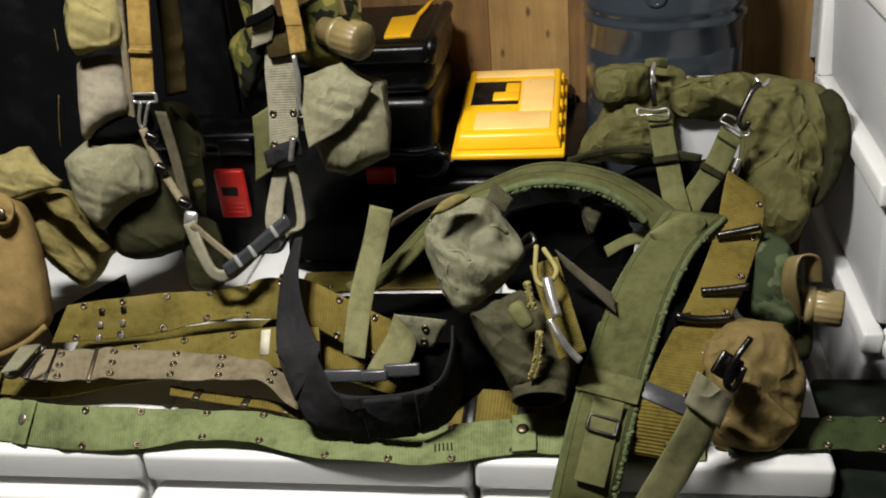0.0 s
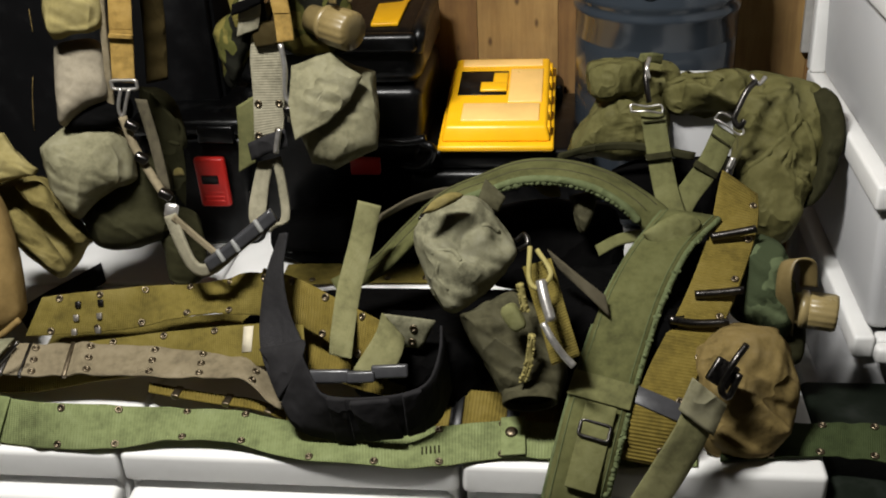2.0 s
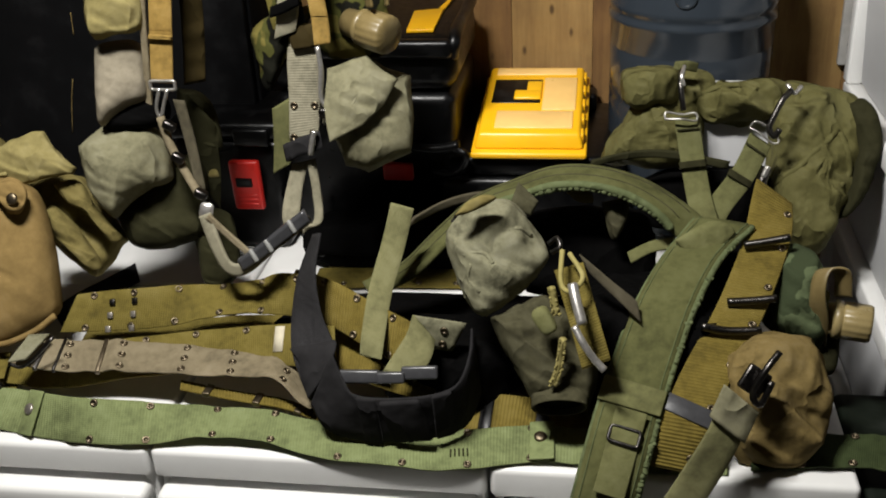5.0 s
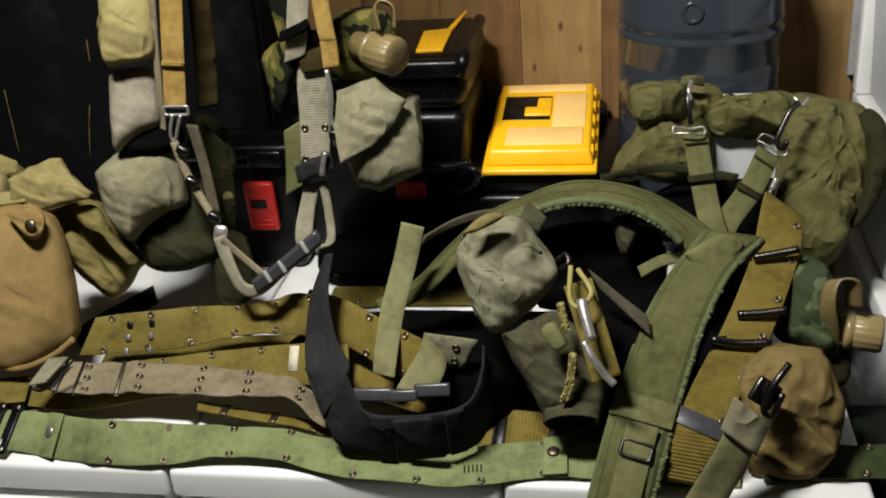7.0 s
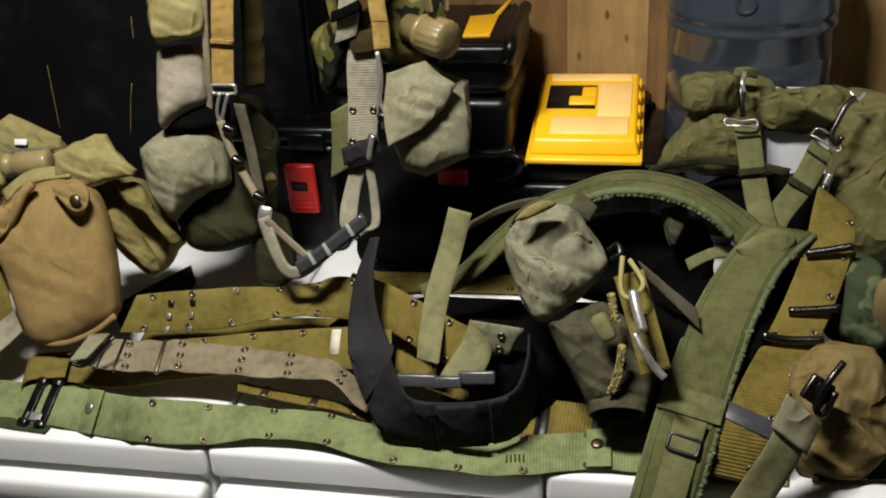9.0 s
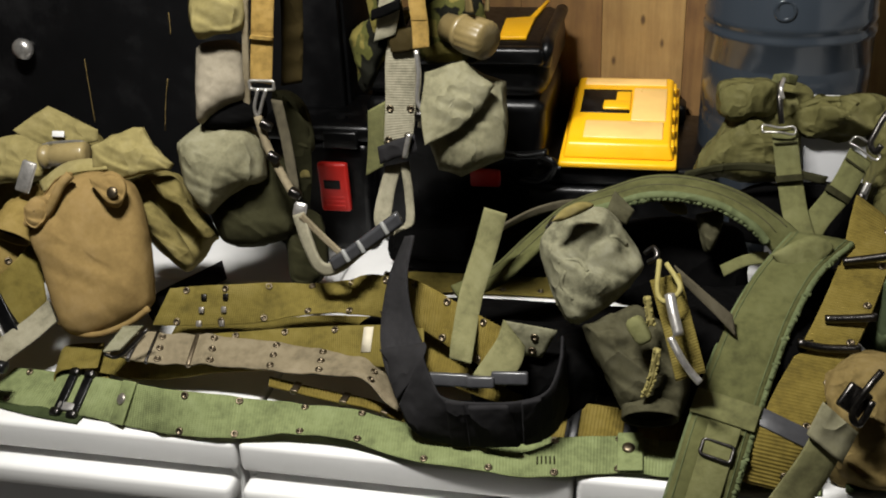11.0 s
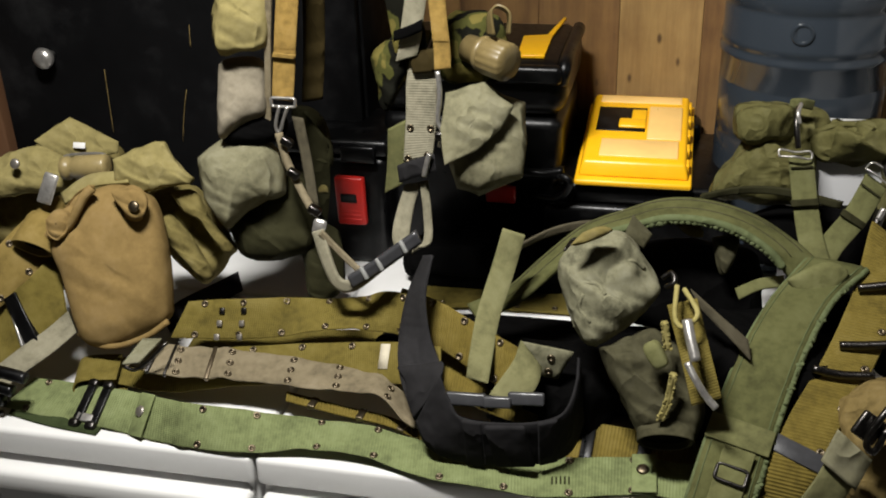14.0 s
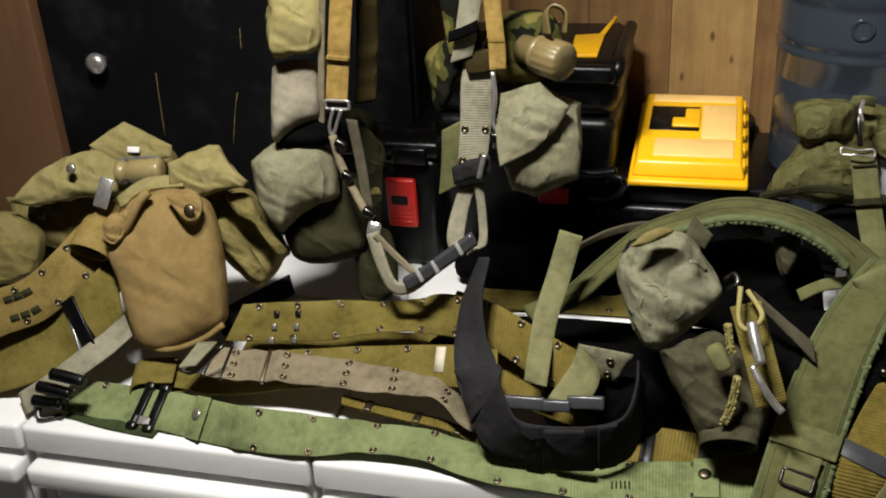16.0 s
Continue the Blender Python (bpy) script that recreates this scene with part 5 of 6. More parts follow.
band("pull_strap", [((0.144, 1.002, 0.785), (0.736, -0.124, -0.665)), ((0.129, 0.990, 0.743), (0.766, 0.000, -0.643)), ((0.103, 0.980, 0.690), (0.900, 0.000, -0.436)), ((0.078, 0.968, 0.645), (0.969, 0.000, -0.248)), ((0.061, 0.962, 0.592), (0.989, 0.000, -0.145))], 0.042, LIGHT_WEB, cc, thick=0.004)
band("strap_end", [((0.148, 1.000, 0.796), (0.765, -0.094, -0.637)), ((0.134, 0.988, 0.762), (0.776, -0.095, -0.623))], 0.05, CANVAS_STONE, cc, thick=0.006)

# second canteen in a camouflage cover, cap to the side
c2 = thing("canteen", (0.245, 1.200, 0.722), "khaki plastic canteen in a camouflage cover, cap showing", "canteen")
pillow("cover", pose(0.238, 1.230, 0.798, -26.8, 4.4, 7.5), [(-0.029, 0.044), (0.004, 0.059), (0.029, 0.029), (0.034, -0.029), (0.026, -0.070), (-0.015, -0.055), (-0.037, -0.033), (-0.031, 0.015)], 0.09, CAMO_PALE, c2, wrinkle=0.012, fold=0.004, seed=25)
capm = Matrix.Translation((0.275, 1.200, 0.783)) @ pose(0, 0, 0, 0, 92, -12)
neck = part("neck", bm_turned([(0.02, -0.03), (0.02, 0.004), (0.0245, 0.006), (0.0245, 0.014), (0.021, 0.016), (0.021, 0.02)], 32, capm), KHAKI_PLASTIC, c2)
part("cap", bm_turned([(0.0225, 0.016), (0.0235, 0.018), (0.0235, 0.046), (0.0215, 0.05), (0.008, 0.051)], 64, capm, 16, 0.018), KHAKI_PLASTIC, c2, "ribbed khaki screw cap")
band("cap_strap", [((0.269, 1.190, 0.758), (0.374, -0.000, -0.927)), ((0.253, 1.175, 0.824), (0.62, -0.62, 0.48)), ((0.258, 1.185, 0.856), (0.62, -0.62, 0.48)), ((0.279, 1.185, 0.856), (0.66, -0.62, 0.4)), ((0.286, 1.19, 0.82), (0.7, -0.6, 0.3))], 0.024, TAN_PLASTIC, c2, thick=0.003)
soft("lower_cloth", (0.269, 1.220, 0.727), 0.045, 0.067, 0.06, DARK_CLOTH_AND_SHADE, c2, -20, 0, 0, seed=26)

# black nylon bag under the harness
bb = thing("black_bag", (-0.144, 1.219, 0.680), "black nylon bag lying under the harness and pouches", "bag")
b, m = soft("body", (-0.16, 1.268, 0.695), 0.6, 0.05, 0.18, BLACK_CLOTH_AND_SHADE, bb, 0, 0, 0, square=0.5, wrinkle=0.008, seed=30, n=48)
# the bag's smaller bodies are added to close the black gaps around it
soft("gap_fill", (-0.028, 1.360, 0.784), 0.188, 0.123, 0.1, BLACK_CLOTH_AND_SHADE, bb, -20, 0, 0, square=0.55, wrinkle=0.008, seed=31)
soft("gap_fill", (-0.2, 1.16, 0.72), 0.16, 0.1, 0.14, BLACK_CLOTH_AND_SHADE, bb, -10, 0, 0, square=0.55, wrinkle=0.008, seed=32)
# black pillow paints the shadow to the right of the padded strap
pillow("gap_fill", pose(0.151, 1.290, 0.765, -26.8, 4.4, 7.5), [(-0.062, 0.016), (-0.016, 0.054), (0.047, 0.081), (0.054, 0.016), (0.019, -0.047), (-0.023, -0.109), (-0.062, -0.109)], 0.06, BLACK_CLOTH_AND_SHADE, bb, wrinkle=0.005, seed=34)
soft("gap_fill", (0.06, 1.2, 0.74), 0.2, 0.14, 0.2, BLACK_CLOTH_AND_SHADE, bb, -10, 0, 0, square=0.55, wrinkle=0.008, seed=33)
pillow("inner_fold", pose(0.012, 1.300, 0.868, -26.8, 4.4, 7.5), [(-0.019, 0.019), (0.012, 0.025), (0.014, -0.0), (0.001, -0.029), (-0.009, -0.016)], 0.03, SHEATH_CLOTH, bb, "grey lining fold", wrinkle=0.006, seed=38)
pillow("inner_fold", pose(-0.035, 1.300, 0.898, -26.8, 4.4, 7.5), [(-0.019, 0.005), (0.009, 0.007), (0.015, -0.008), (-0.004, -0.006)], 0.02, CANVAS_OLIVE, bb, "olive lining fold", wrinkle=0.004, seed=39)
band("loose_strap", [((0.030, 1.275, 0.821), (0.309, -0.844, -0.439)), ((0.059, 1.285, 0.833), (0.111, -0.880, -0.462)), ((0.090, 1.295, 0.835), (0.099, -0.879, -0.466))], 0.018, SAGE_WEB, bb, thick=0.003)

# added body with flap and zip, fills the black space before the tool box
pch = thing("black_filler", (-0.34, 1.54, TOP), "flat black cloth body added to fill the dark space before the tool box", "pouch")
soft("body", (-0.34, 1.54, 0.706), 0.3, 0.074, 0.11, BLACK_CLOTH_AND_SHADE, pch, 0, 0, 0, square=0.5, wrinkle=0.006, seed=37)
soft("flap", (-0.34, 1.5, 0.722), 0.27, 0.05, 0.05, BLACK_CLOTH_AND_SHADE, pch, -30, 0, 0, square=0.45, wrinkle=0.003, seed=40)
part("zip", bm_tube([(-0.46, 1.489, 0.7), (-0.38, 1.484, 0.701), (-0.3, 1.485, 0.7), (-0.22, 1.49, 0.699)], 0.002, 6), BLACK_PLASTIC, pch, "black zip")

# ---- pile at the far end of the table ----
ct = thing("canteen_cover", (-0.803, 1.120, 0.754), "tan canvas canteen cover holding a canteen, flaps snapped", "canteen cover")
pillow("body", pose(-0.825, 1.190, 0.835, -26.2, 3.0, 14.4), [(-0.030, 0.107), (0.000, 0.116), (0.032, 0.111), (0.058, 0.093), (0.074, 0.038), (0.082, -0.042), (0.077, -0.075), (0.040, -0.098), (0.000, -0.114), (-0.034, -0.109), (-0.050, -0.082), (-0.068, -0.018), (-0.083, 0.021), (-0.076, 0.043), (-0.052, 0.063), (-0.044, 0.087)], 0.09, CANVAS_TAN, ct, wrinkle=0.003, seed=41, full=3.0)
band("neck_strap", [((-0.915, 1.235, 0.914), (0.594, -0.745, -0.303)), ((-0.872, 1.245, 0.940), (0.506, -0.768, -0.392)), ((-0.812, 1.245, 0.950), (0.492, -0.803, -0.335))], 0.026, CANVAS_KHAKI, ct, thick=0.004)
tab_r = pillow("flap", pose(-0.783, 1.192, 0.938, -26.2, 3.0, 14.4), [(-0.025, 0.012), (0.002, 0.021), (0.020, 0.013), (0.025, -0.006), (0.014, -0.026), (0.000, -0.025), (-0.014, -0.008)], 0.022, CANVAS_TAN, ct, "snapped canvas tab", wrinkle=0.005, seed=43)
share("snap_button", DARK_SNAP, tab_r, pose(-0.770, 1.178, 0.937, 62, 0, 0))
tab_l = pillow("flap", pose(-0.872, 1.190, 0.919, -26.2, 3.0, 14.4), [(-0.022, -0.035), (-0.027, -0.012), (-0.010, 0.004), (0.009, 0.028), (0.028, 0.035), (0.022, 0.012), (0.006, -0.012), (-0.003, -0.036)], 0.022, CANVAS_TAN, ct, "rolled canvas tab", wrinkle=0.006, seed=44)
pillow("flap", pose(-0.881, 1.165, 0.909, -26.2, 3.0, 14.4), [(-0.016, 0.007), (-0.003, 0.02), (0.014, 0.015), (0.016, -0.005), (0.001, -0.022), (-0.013, -0.013)], 0.03, CANVAS_TAN, ct, "crumpled canvas tab", wrinkle=0.006, seed=45)
part("rolled_edge", bm_tube([(-0.919, 1.180, 0.881), (-0.887, 1.170, 0.892), (-0.865, 1.170, 0.911), (-0.847, 1.180, 0.942), (-0.835, 1.190, 0.955)], 0.007, 8), CANVAS_TAN, ct)
part("bottom_seam", bm_tube([(-0.861, 1.130, 0.758), (-0.834, 1.125, 0.745), (-0.797, 1.122, 0.748), (-0.752, 1.125, 0.767), (-0.723, 1.135, 0.787)], 0.0045, 8), CANVAS_TAN, ct)
part("canteen_cap", bm_turned([(0.012, 0.0), (0.017, 0.002), (0.018, 0.01), (0.0155, 0.013), (0.0155, 0.02), (0.018, 0.023), (0.018, 0.068), (0.016, 0.072), (0.006, 0.073)], 48, Matrix.Translation((-0.949, 1.298, 0.934)) @ pose(0, 0, 0, 0, 86, 6)), KHAKI_PLASTIC, ct, "khaki plastic canteen cap")
part("hanger_wire", bm_tube([(-0.975, 1.330, 0.934), (-0.950, 1.330, 0.943), (-0.895, 1.320, 0.951), (-0.887, 1.320, 0.943), (-0.887, 1.310, 0.928)], 0.003, 8), STEEL, ct, "steel wire hanger")
part("clip", bm_box(0.022, 0.006, 0.045, Matrix.Translation((-0.938, 1.220, 0.912)) @ pose(0, 0, 0, -25, 16, 0), 0.003, 2), STEEL, ct, "worn metal clip")

# olive ammunition pouches behind the canteen
p1 = thing("ammunition_pouch", (-1.013, 1.420, 0.857), "olive canvas ammunition pouch with a square flap, standing", "pouch", "ammunition pouches")
pillow("body", pose(-1.004, 1.420, 0.878, -26.2, 3.0, 14.4), [(-0.065, 0.044), (0.060, 0.044), (0.067, -0.018), (0.032, -0.055), (-0.051, -0.046)], 0.08, CANVAS_OLIVE, p1, wrinkle=0.006, seed=50)
fm, fo = pose(-0.967, 1.375, 0.950, -26.2, 3.0, 14.4), [(-0.065, -0.002), (-0.037, 0.018), (-0.011, 0.035), (0.025, 0.017), (0.062, -0.003), (0.062, -0.020), (0.026, -0.029), (-0.015, -0.031), (-0.041, -0.022)]
pillow("flap", fm, fo, 0.02, CANVAS_KHAKI, p1, wrinkle=0.003, seed=51, crisp=True)
part("label_tag", bm_box(0.02, 0.002, 0.009, Matrix.Translation((-0.953, 1.355, 0.944)) @ pose(0, 0, 0, -25, 0, 0), 0.0005), WHITE_PLASTIC, p1, "white printed tag")
p2 = thing("ammunition_pouch", (-0.761, 1.300, 0.772), "olive canvas ammunition pouch, flap half open, folds showing", "pouch", "ammunition pouches")
pillow("body", pose(-0.770, 1.320, 0.833, -26.2, 3.0, 14.4), [(-0.073, 0.060), (0.000, 0.073), (0.027, 0.039), (0.070, -0.021), (0.065, -0.034), (0.033, -0.074), (0.009, -0.066), (-0.030, -0.026), (-0.056, 0.017)], 0.08, CANVAS_OLIVE, p2, wrinkle=0.009, fold=0.007, fold_dir=(1, 0, 0.8), seed=54, rings=20, sub=6)
pillow("flap", pose(-0.783, 1.265, 0.961, -26.2, 3.0, 14.4), [(-0.055, 0.008), (-0.024, 0.022), (0.004, 0.034), (0.018, 0.034), (0.032, 0.008), (0.059, -0.018), (0.054, -0.026), (0.028, -0.029), (-0.012, -0.038), (-0.052, -0.022)], 0.03, CANVAS_KHAKI, p2, wrinkle=0.005, seed=55, crisp=True)
pillow("fold", pose(-0.752, 1.270, 0.835, -26.2, 3.0, 14.4), [(-0.044, 0.033), (-0.021, 0.043), (0.012, 0.004), (0.039, -0.040), (0.022, -0.048), (-0.012, -0.012)], 0.04, CANVAS_OLIVE, p2, wrinkle=0.006, seed=56)
pillow("fold", pose(-0.722, 1.275, 0.872, -26.2, 3.0, 14.4), [(-0.047, 0.045), (-0.012, 0.045), (0.012, 0.004), (0.043, -0.034), (0.029, -0.041), (-0.004, 0.000), (-0.029, 0.018)], 0.035, CANVAS_OLIVE, p2, wrinkle=0.006, seed=57)
p3 = thing("ammunition_pouch", (-1.091, 1.330, 0.822), "olive canvas ammunition pouch lying on its side", "pouch", "ammunition pouches")
f3 = pillow("flap", pose(-1.016, 1.310, 0.917, -26.2, 3.0, 14.4), [(-0.114, -0.037), (-0.076, 0.004), (-0.035, 0.028), (0.013, 0.041), (0.056, 0.026), (0.086, 0.013), (0.093, -0.009), (0.035, -0.030), (0.000, -0.030), (-0.043, -0.036), (-0.078, -0.041)], 0.045, CANVAS_KHAKI, p3, wrinkle=0.006, fold=0.002, seed=58)
share("snap_button", SNAP, f3, pose(-1.012, 1.277, 0.946, 65, 0, 0))
pillow("body", pose(-1.121, 1.360, 0.842, -26.2, 3.0, 14.4), [(-0.074, 0.014), (0.005, 0.018), (0.097, 0.014), (0.110, -0.032), (0.032, -0.069), (-0.051, -0.041)], 0.08, CANVAS_OLIVE, p3, wrinkle=0.007, seed=59)
part("buckle", bm_box(0.03, 0.008, 0.02, Matrix.Translation((-1.112, 1.300, 0.846)) @ pose(0, 0, 0, -28, 0, 0), 0.003, 2), BRASS, p3)
p4 = thing("ammunition_pouch", (-1.138, 1.240, 0.763), "olive canvas ammunition pouch at the end of the belt", "pouch", "ammunition pouches")
pillow("body", pose(-1.139, 1.260, 0.812, -26.2, 3.0, 14.4), [(-0.053, 0.048), (-0.018, 0.057), (0.022, 0.048), (0.051, 0.018), (0.034, -0.040), (-0.018, -0.055), (-0.057, -0.040)], 0.07, CANVAS_OLIVE, p4, wrinkle=0.006, fold=0.003, seed=62)

# added dark pillow, closes the gap between these pouches and the tan belt
pillow("body", pose(-1.145, 1.380, 0.732, -26.2, 3.0, 14.4), [(-0.144, 0.038), (0.010, 0.081), (0.115, 0.081), (0.120, 0.010), (0.067, -0.077), (-0.048, -0.105), (-0.144, -0.105)], 0.06, DARK_CLOTH_AND_SHADE, p3, wrinkle=0.006, seed=60)
# wide tan belt coiled at the end
tb_, tan_belt, web = belt("tan_belt", [((-1.132, 1.101, 0.743), (-0.269, 0.337, 0.903)), ((-1.071, 1.111, 0.783), (-0.266, 0.323, 0.908)), ((-1.011, 1.127, 0.805), (-0.403, 0.189, 0.895)), ((-0.973, 1.155, 0.835), (-0.462, 0.115, 0.880)), ((-0.942, 1.201, 0.867), (-0.544, 0.021, 0.839)), ((-0.924, 1.262, 0.878), (-0.514, 0.051, 0.856))], 0.066, WIDE_TAN, "wide tan webbing belt coiled with dark stitching", group="", thick=0.004)
tf = facing(tb_)
eyelets(tb_, web, 0.07, 0.24, 0.05, (-0.36, 0.36))
MARK = mesh_of("stitch_mark", bm_box(0.014, 0.01, 0.0012, None, 0.0003, 1), DARK_CLOTH_AND_SHADE)
for k in range(3):
    for row in (-0.014, 0.014):
        share("stitch_mark", MARK, web, tb_.spot(0.105 + 0.016 * k, row, 0.0002, tf))
ti, _ = band("inner_turn", [((-1.112, 1.097, 0.701), (-0.372, 0.730, 0.573)), ((-1.036, 1.105, 0.725), (-0.317, 0.706, 0.633)), ((-0.979, 1.121, 0.750), (-0.301, 0.625, 0.721)), ((-0.928, 1.130, 0.782), (-0.193, 0.388, 0.901)), ((-0.905, 1.179, 0.812), (-0.338, 0.573, 0.747))], 0.098, OLIVE_WEB, tan_belt, thick=0.004)
keeper(ti, tan_belt, ti.s[-1] * 0.7, "slide", 0.022, BLACK_PLASTIC, over=0.86, thick=0.003)
# pale steel strip put in as the highlight on the plate's left edge
keeper(ti, tan_belt, ti.s[-1] * 0.655, "edge_highlight", 0.004, STEEL, over=0.87, thick=0.0034)
ROLL = Matrix.Translation((-0.932, 1.165, 0.868)) @ pose(0, 0, 0, 122, 12, 0) @ Matrix.Diagonal((1.0, 0.62, 1, 1))
part("rolled_end", bm_turned([(0.027, -0.052), (0.03, -0.045), (0.031, 0.0), (0.0295, 0.0015), (0.0275, 0.0), (0.026, -0.01)], 36, ROLL), WIDE_TAN, tan_belt, "rolled end of the tan belt")
# recessed black disc, the roll's inner shade put in as colour
part("roll_shade", bm_turned([(0.0258, -0.012), (0.024, -0.008)], 24, ROLL), BLACK_CLOTH_AND_SHADE, tan_belt)
ge, grey_end, web = belt("grey_belt", [((-1.006, 1.045, 0.683), (-0.6, 0.62, 0.5)), ((-0.96, 1.062, 0.711), (-0.6, 0.62, 0.5)), ((-0.924, 1.085, 0.736), (-0.6, 0.62, 0.5)), ((-0.896, 1.112, 0.753), (-0.6, 0.62, 0.5)), ((-0.875, 1.14, 0.769), (-0.6, 0.62, 0.5))], 0.038, PALE_WEB, "faded grey belt end with black plastic tips")
part("tip", bm_tube([(-0.936, 1.035, 0.748), (-0.914, 1.035, 0.745), (-0.889, 1.035, 0.74)], 0.0085, 10), BLACK_PLASTIC, grey_end)
part("tip", bm_tube([(-0.963, 1.035, 0.724), (-0.94, 1.035, 0.722), (-0.914, 1.035, 0.717)], 0.0085, 10), BLACK_PLASTIC, grey_end)
part("tip", bm_tube([(-0.976, 1.035, 0.7), (-0.954, 1.035, 0.699), (-0.932, 1.035, 0.7)], 0.0085, 10), BLACK_PLASTIC, grey_end)

# real strap, made wider so its black also paints the shadow next to it
bs, black_strap, web = belt("black_strap", [((-0.815, 1.282, 0.690), (-0.647, 0.762, 0.000)), ((-0.806, 1.340, 0.685), (-0.586, 0.811, 0.000)), ((-0.789, 1.393, 0.680), (-0.537, 0.844, 0.000)), ((-0.766, 1.460, 0.675), (-0.491, 0.871, 0.000))], 0.07, BLACK_CORDURA, "black nylon strap behind the canteen, widened over the shadow beside it", "strap", "")

# ---- equipment hanging from the beam ----
beam = part("beam", bm_box(2.6, 0.09, 0.09, pose(-0.5, 1.34, 1.75), 0.004), BOARD)
tagged(beam, "wooden beam overhead that carries the straps", "beam", kind="structure")
hg = thing("hanging_harness", (-0.660, 1.290, 0.814), "hanging webbing harness with canvas pouches and steel clips", "harness")
def up_to_beam(name, sts, width, material, **more):
    """A strap that runs on from its visible length to the beam."""
    c, a = Vector(sts[0][0]), Vector(sts[0][1])
    d = (c - Vector(sts[1][0])).normalized()
    k = (1.76 - c.z) / max(d.z, 0.3)
    top = Vector((c.x + d.x * k, 1.34, 1.76))
    return band(name, [(tuple(top), tuple(a)), (tuple(c.lerp(top, 0.5)), tuple(a))] + list(sts), width, material, hg, **more)


pillow("khaki_pouch", pose(-0.642, 1.320, 1.174, -26.2, 3.0, 14.4), [(-0.036, 0.061), (0.027, 0.061), (0.036, -0.015), (0.031, -0.049), (-0.004, -0.057), (-0.033, -0.055), (-0.036, -0.008)], 0.06, CANVAS_KHAKI, hg, wrinkle=0.006, fold=0.01, fold_dir=(0.6, 0, 1), seed=71, rings=20)
up_to_beam("tan_strap", [((-0.574, 1.300, 1.164), (0.999, 0.000, -0.035)), ((-0.580, 1.298, 1.119), (1.000, 0.000, -0.028)), ((-0.587, 1.292, 1.057), (0.997, 0.000, -0.073))], 0.031, TAN_WEB, thick=0.003)
up_to_beam("edge_cord", [((-0.603, 1.310, 1.161), (1.000, 0.000, 0.012)), ((-0.610, 1.310, 1.100), (1.000, 0.000, 0.023)), ((-0.620, 1.310, 1.010), (0.999, 0.000, 0.039))], 0.009, GREY_WEB, thick=0.006)
part("stitched_fold", Band([((-0.578, 1.293, 1.121), (0.997, 0.000, -0.075)), ((-0.580, 1.293, 1.116), (0.997, 0.000, -0.074))], 0.032, 0.006).mesh(), TAN_WEB, hg)
pillow("pale_pouch", pose(-0.656, 1.320, 1.051, -26.2, 3.0, 14.4), [(-0.033, 0.042), (-0.021, 0.050), (0.015, 0.053), (0.032, 0.039), (0.035, 0.004), (0.032, -0.026), (0.003, -0.039), (-0.030, -0.061), (-0.035, -0.020)], 0.07, CANVAS_PALE, hg, wrinkle=0.003, seed=73, full=3)
pillow("black_piece", pose(-0.647, 1.315, 1.006, -26.2, 3.0, 14.4), [(-0.043, -0.013), (-0.016, 0.006), (0.018, 0.023), (0.048, 0.016), (0.043, -0.014), (0.000, -0.024), (-0.032, -0.024)], 0.05, BLACK_CLOTH_AND_SHADE, hg, wrinkle=0.004, seed=74)
pillow("grey_pouch", pose(-0.664, 1.300, 0.926, -26.2, 3.0, 14.4), [(-0.064, 0.036), (-0.045, 0.052), (-0.020, 0.067), (0.028, 0.065), (0.054, 0.041), (0.061, 0.000), (0.054, -0.018), (0.028, -0.026), (-0.004, -0.048), (-0.022, -0.064), (-0.046, -0.034), (-0.059, 0.000)], 0.1, CANVAS_STONE, hg, wrinkle=0.006, fold=0.002, seed=75, full=2.3)
# underside of the grey pouch, its shade painted with the darker cloth
pillow("shaded_pouch_base", pose(-0.641, 1.330, 0.837, -26.2, 3.0, 14.4), [(-0.066, 0.02), (0.0, 0.085), (0.06, 0.08), (0.065, -0.013), (0.040, -0.034), (-0.004, -0.043), (-0.046, -0.031)], 0.09, DARK_CLOTH_AND_SHADE, hg, wrinkle=0.007, seed=76)
part("dark_strap", Band([((-0.567, 1.290, 1.034), (0.994, 0.000, -0.107)), ((-0.556, 1.280, 0.978), (0.970, 0.000, -0.242)), ((-0.544, 1.260, 0.920), (0.918, 0.000, -0.395))], 0.016, 0.003).mesh(), DARK_WEB, hg)
part("side_cloth", Band([((-0.581, 1.390, 0.987), (0.496, 0.249, -0.832)), ((-0.585, 1.390, 0.915), (0.564, 0.298, -0.770)), ((-0.588, 1.390, 0.850), (0.290, 0.327, -0.900))], 0.06, 0.004).mesh(), DARK_CLOTH_AND_SHADE, hg)
wire_loop("steel_clip", Matrix.Translation((-0.585, 1.288, 1.055)) @ pose(0, 0, 0, 90, 0, 0), 0.034, 0.012, 0.0022, STEEL, hg, "steel wire clip")
part("hook", bm_tube([(-0.590, 1.286, 1.051), (-0.598, 1.285, 1.024), (-0.594, 1.285, 1.012), (-0.585, 1.284, 1.033), (-0.578, 1.284, 1.050)], 0.0025, 8), STEEL, hg)
part("cord", bm_tube([(-0.595, 1.285, 1.012), (-0.587, 1.280, 0.981), (-0.577, 1.275, 0.958), (-0.561, 1.265, 0.934), (-0.542, 1.250, 0.912)], 0.006, 8), GREY_WEB, hg)
for q in ((-0.574, 1.265, 0.956), (-0.537, 1.235, 0.917), (-0.583, 1.275, 0.998)):
    part("steel_bead", bm_box(0.018, 0.012, 0.012, Matrix.Translation(q) @ pose(0, 0, 0, 0, 30, 0), 0.003, 2), DARK_METAL, hg)
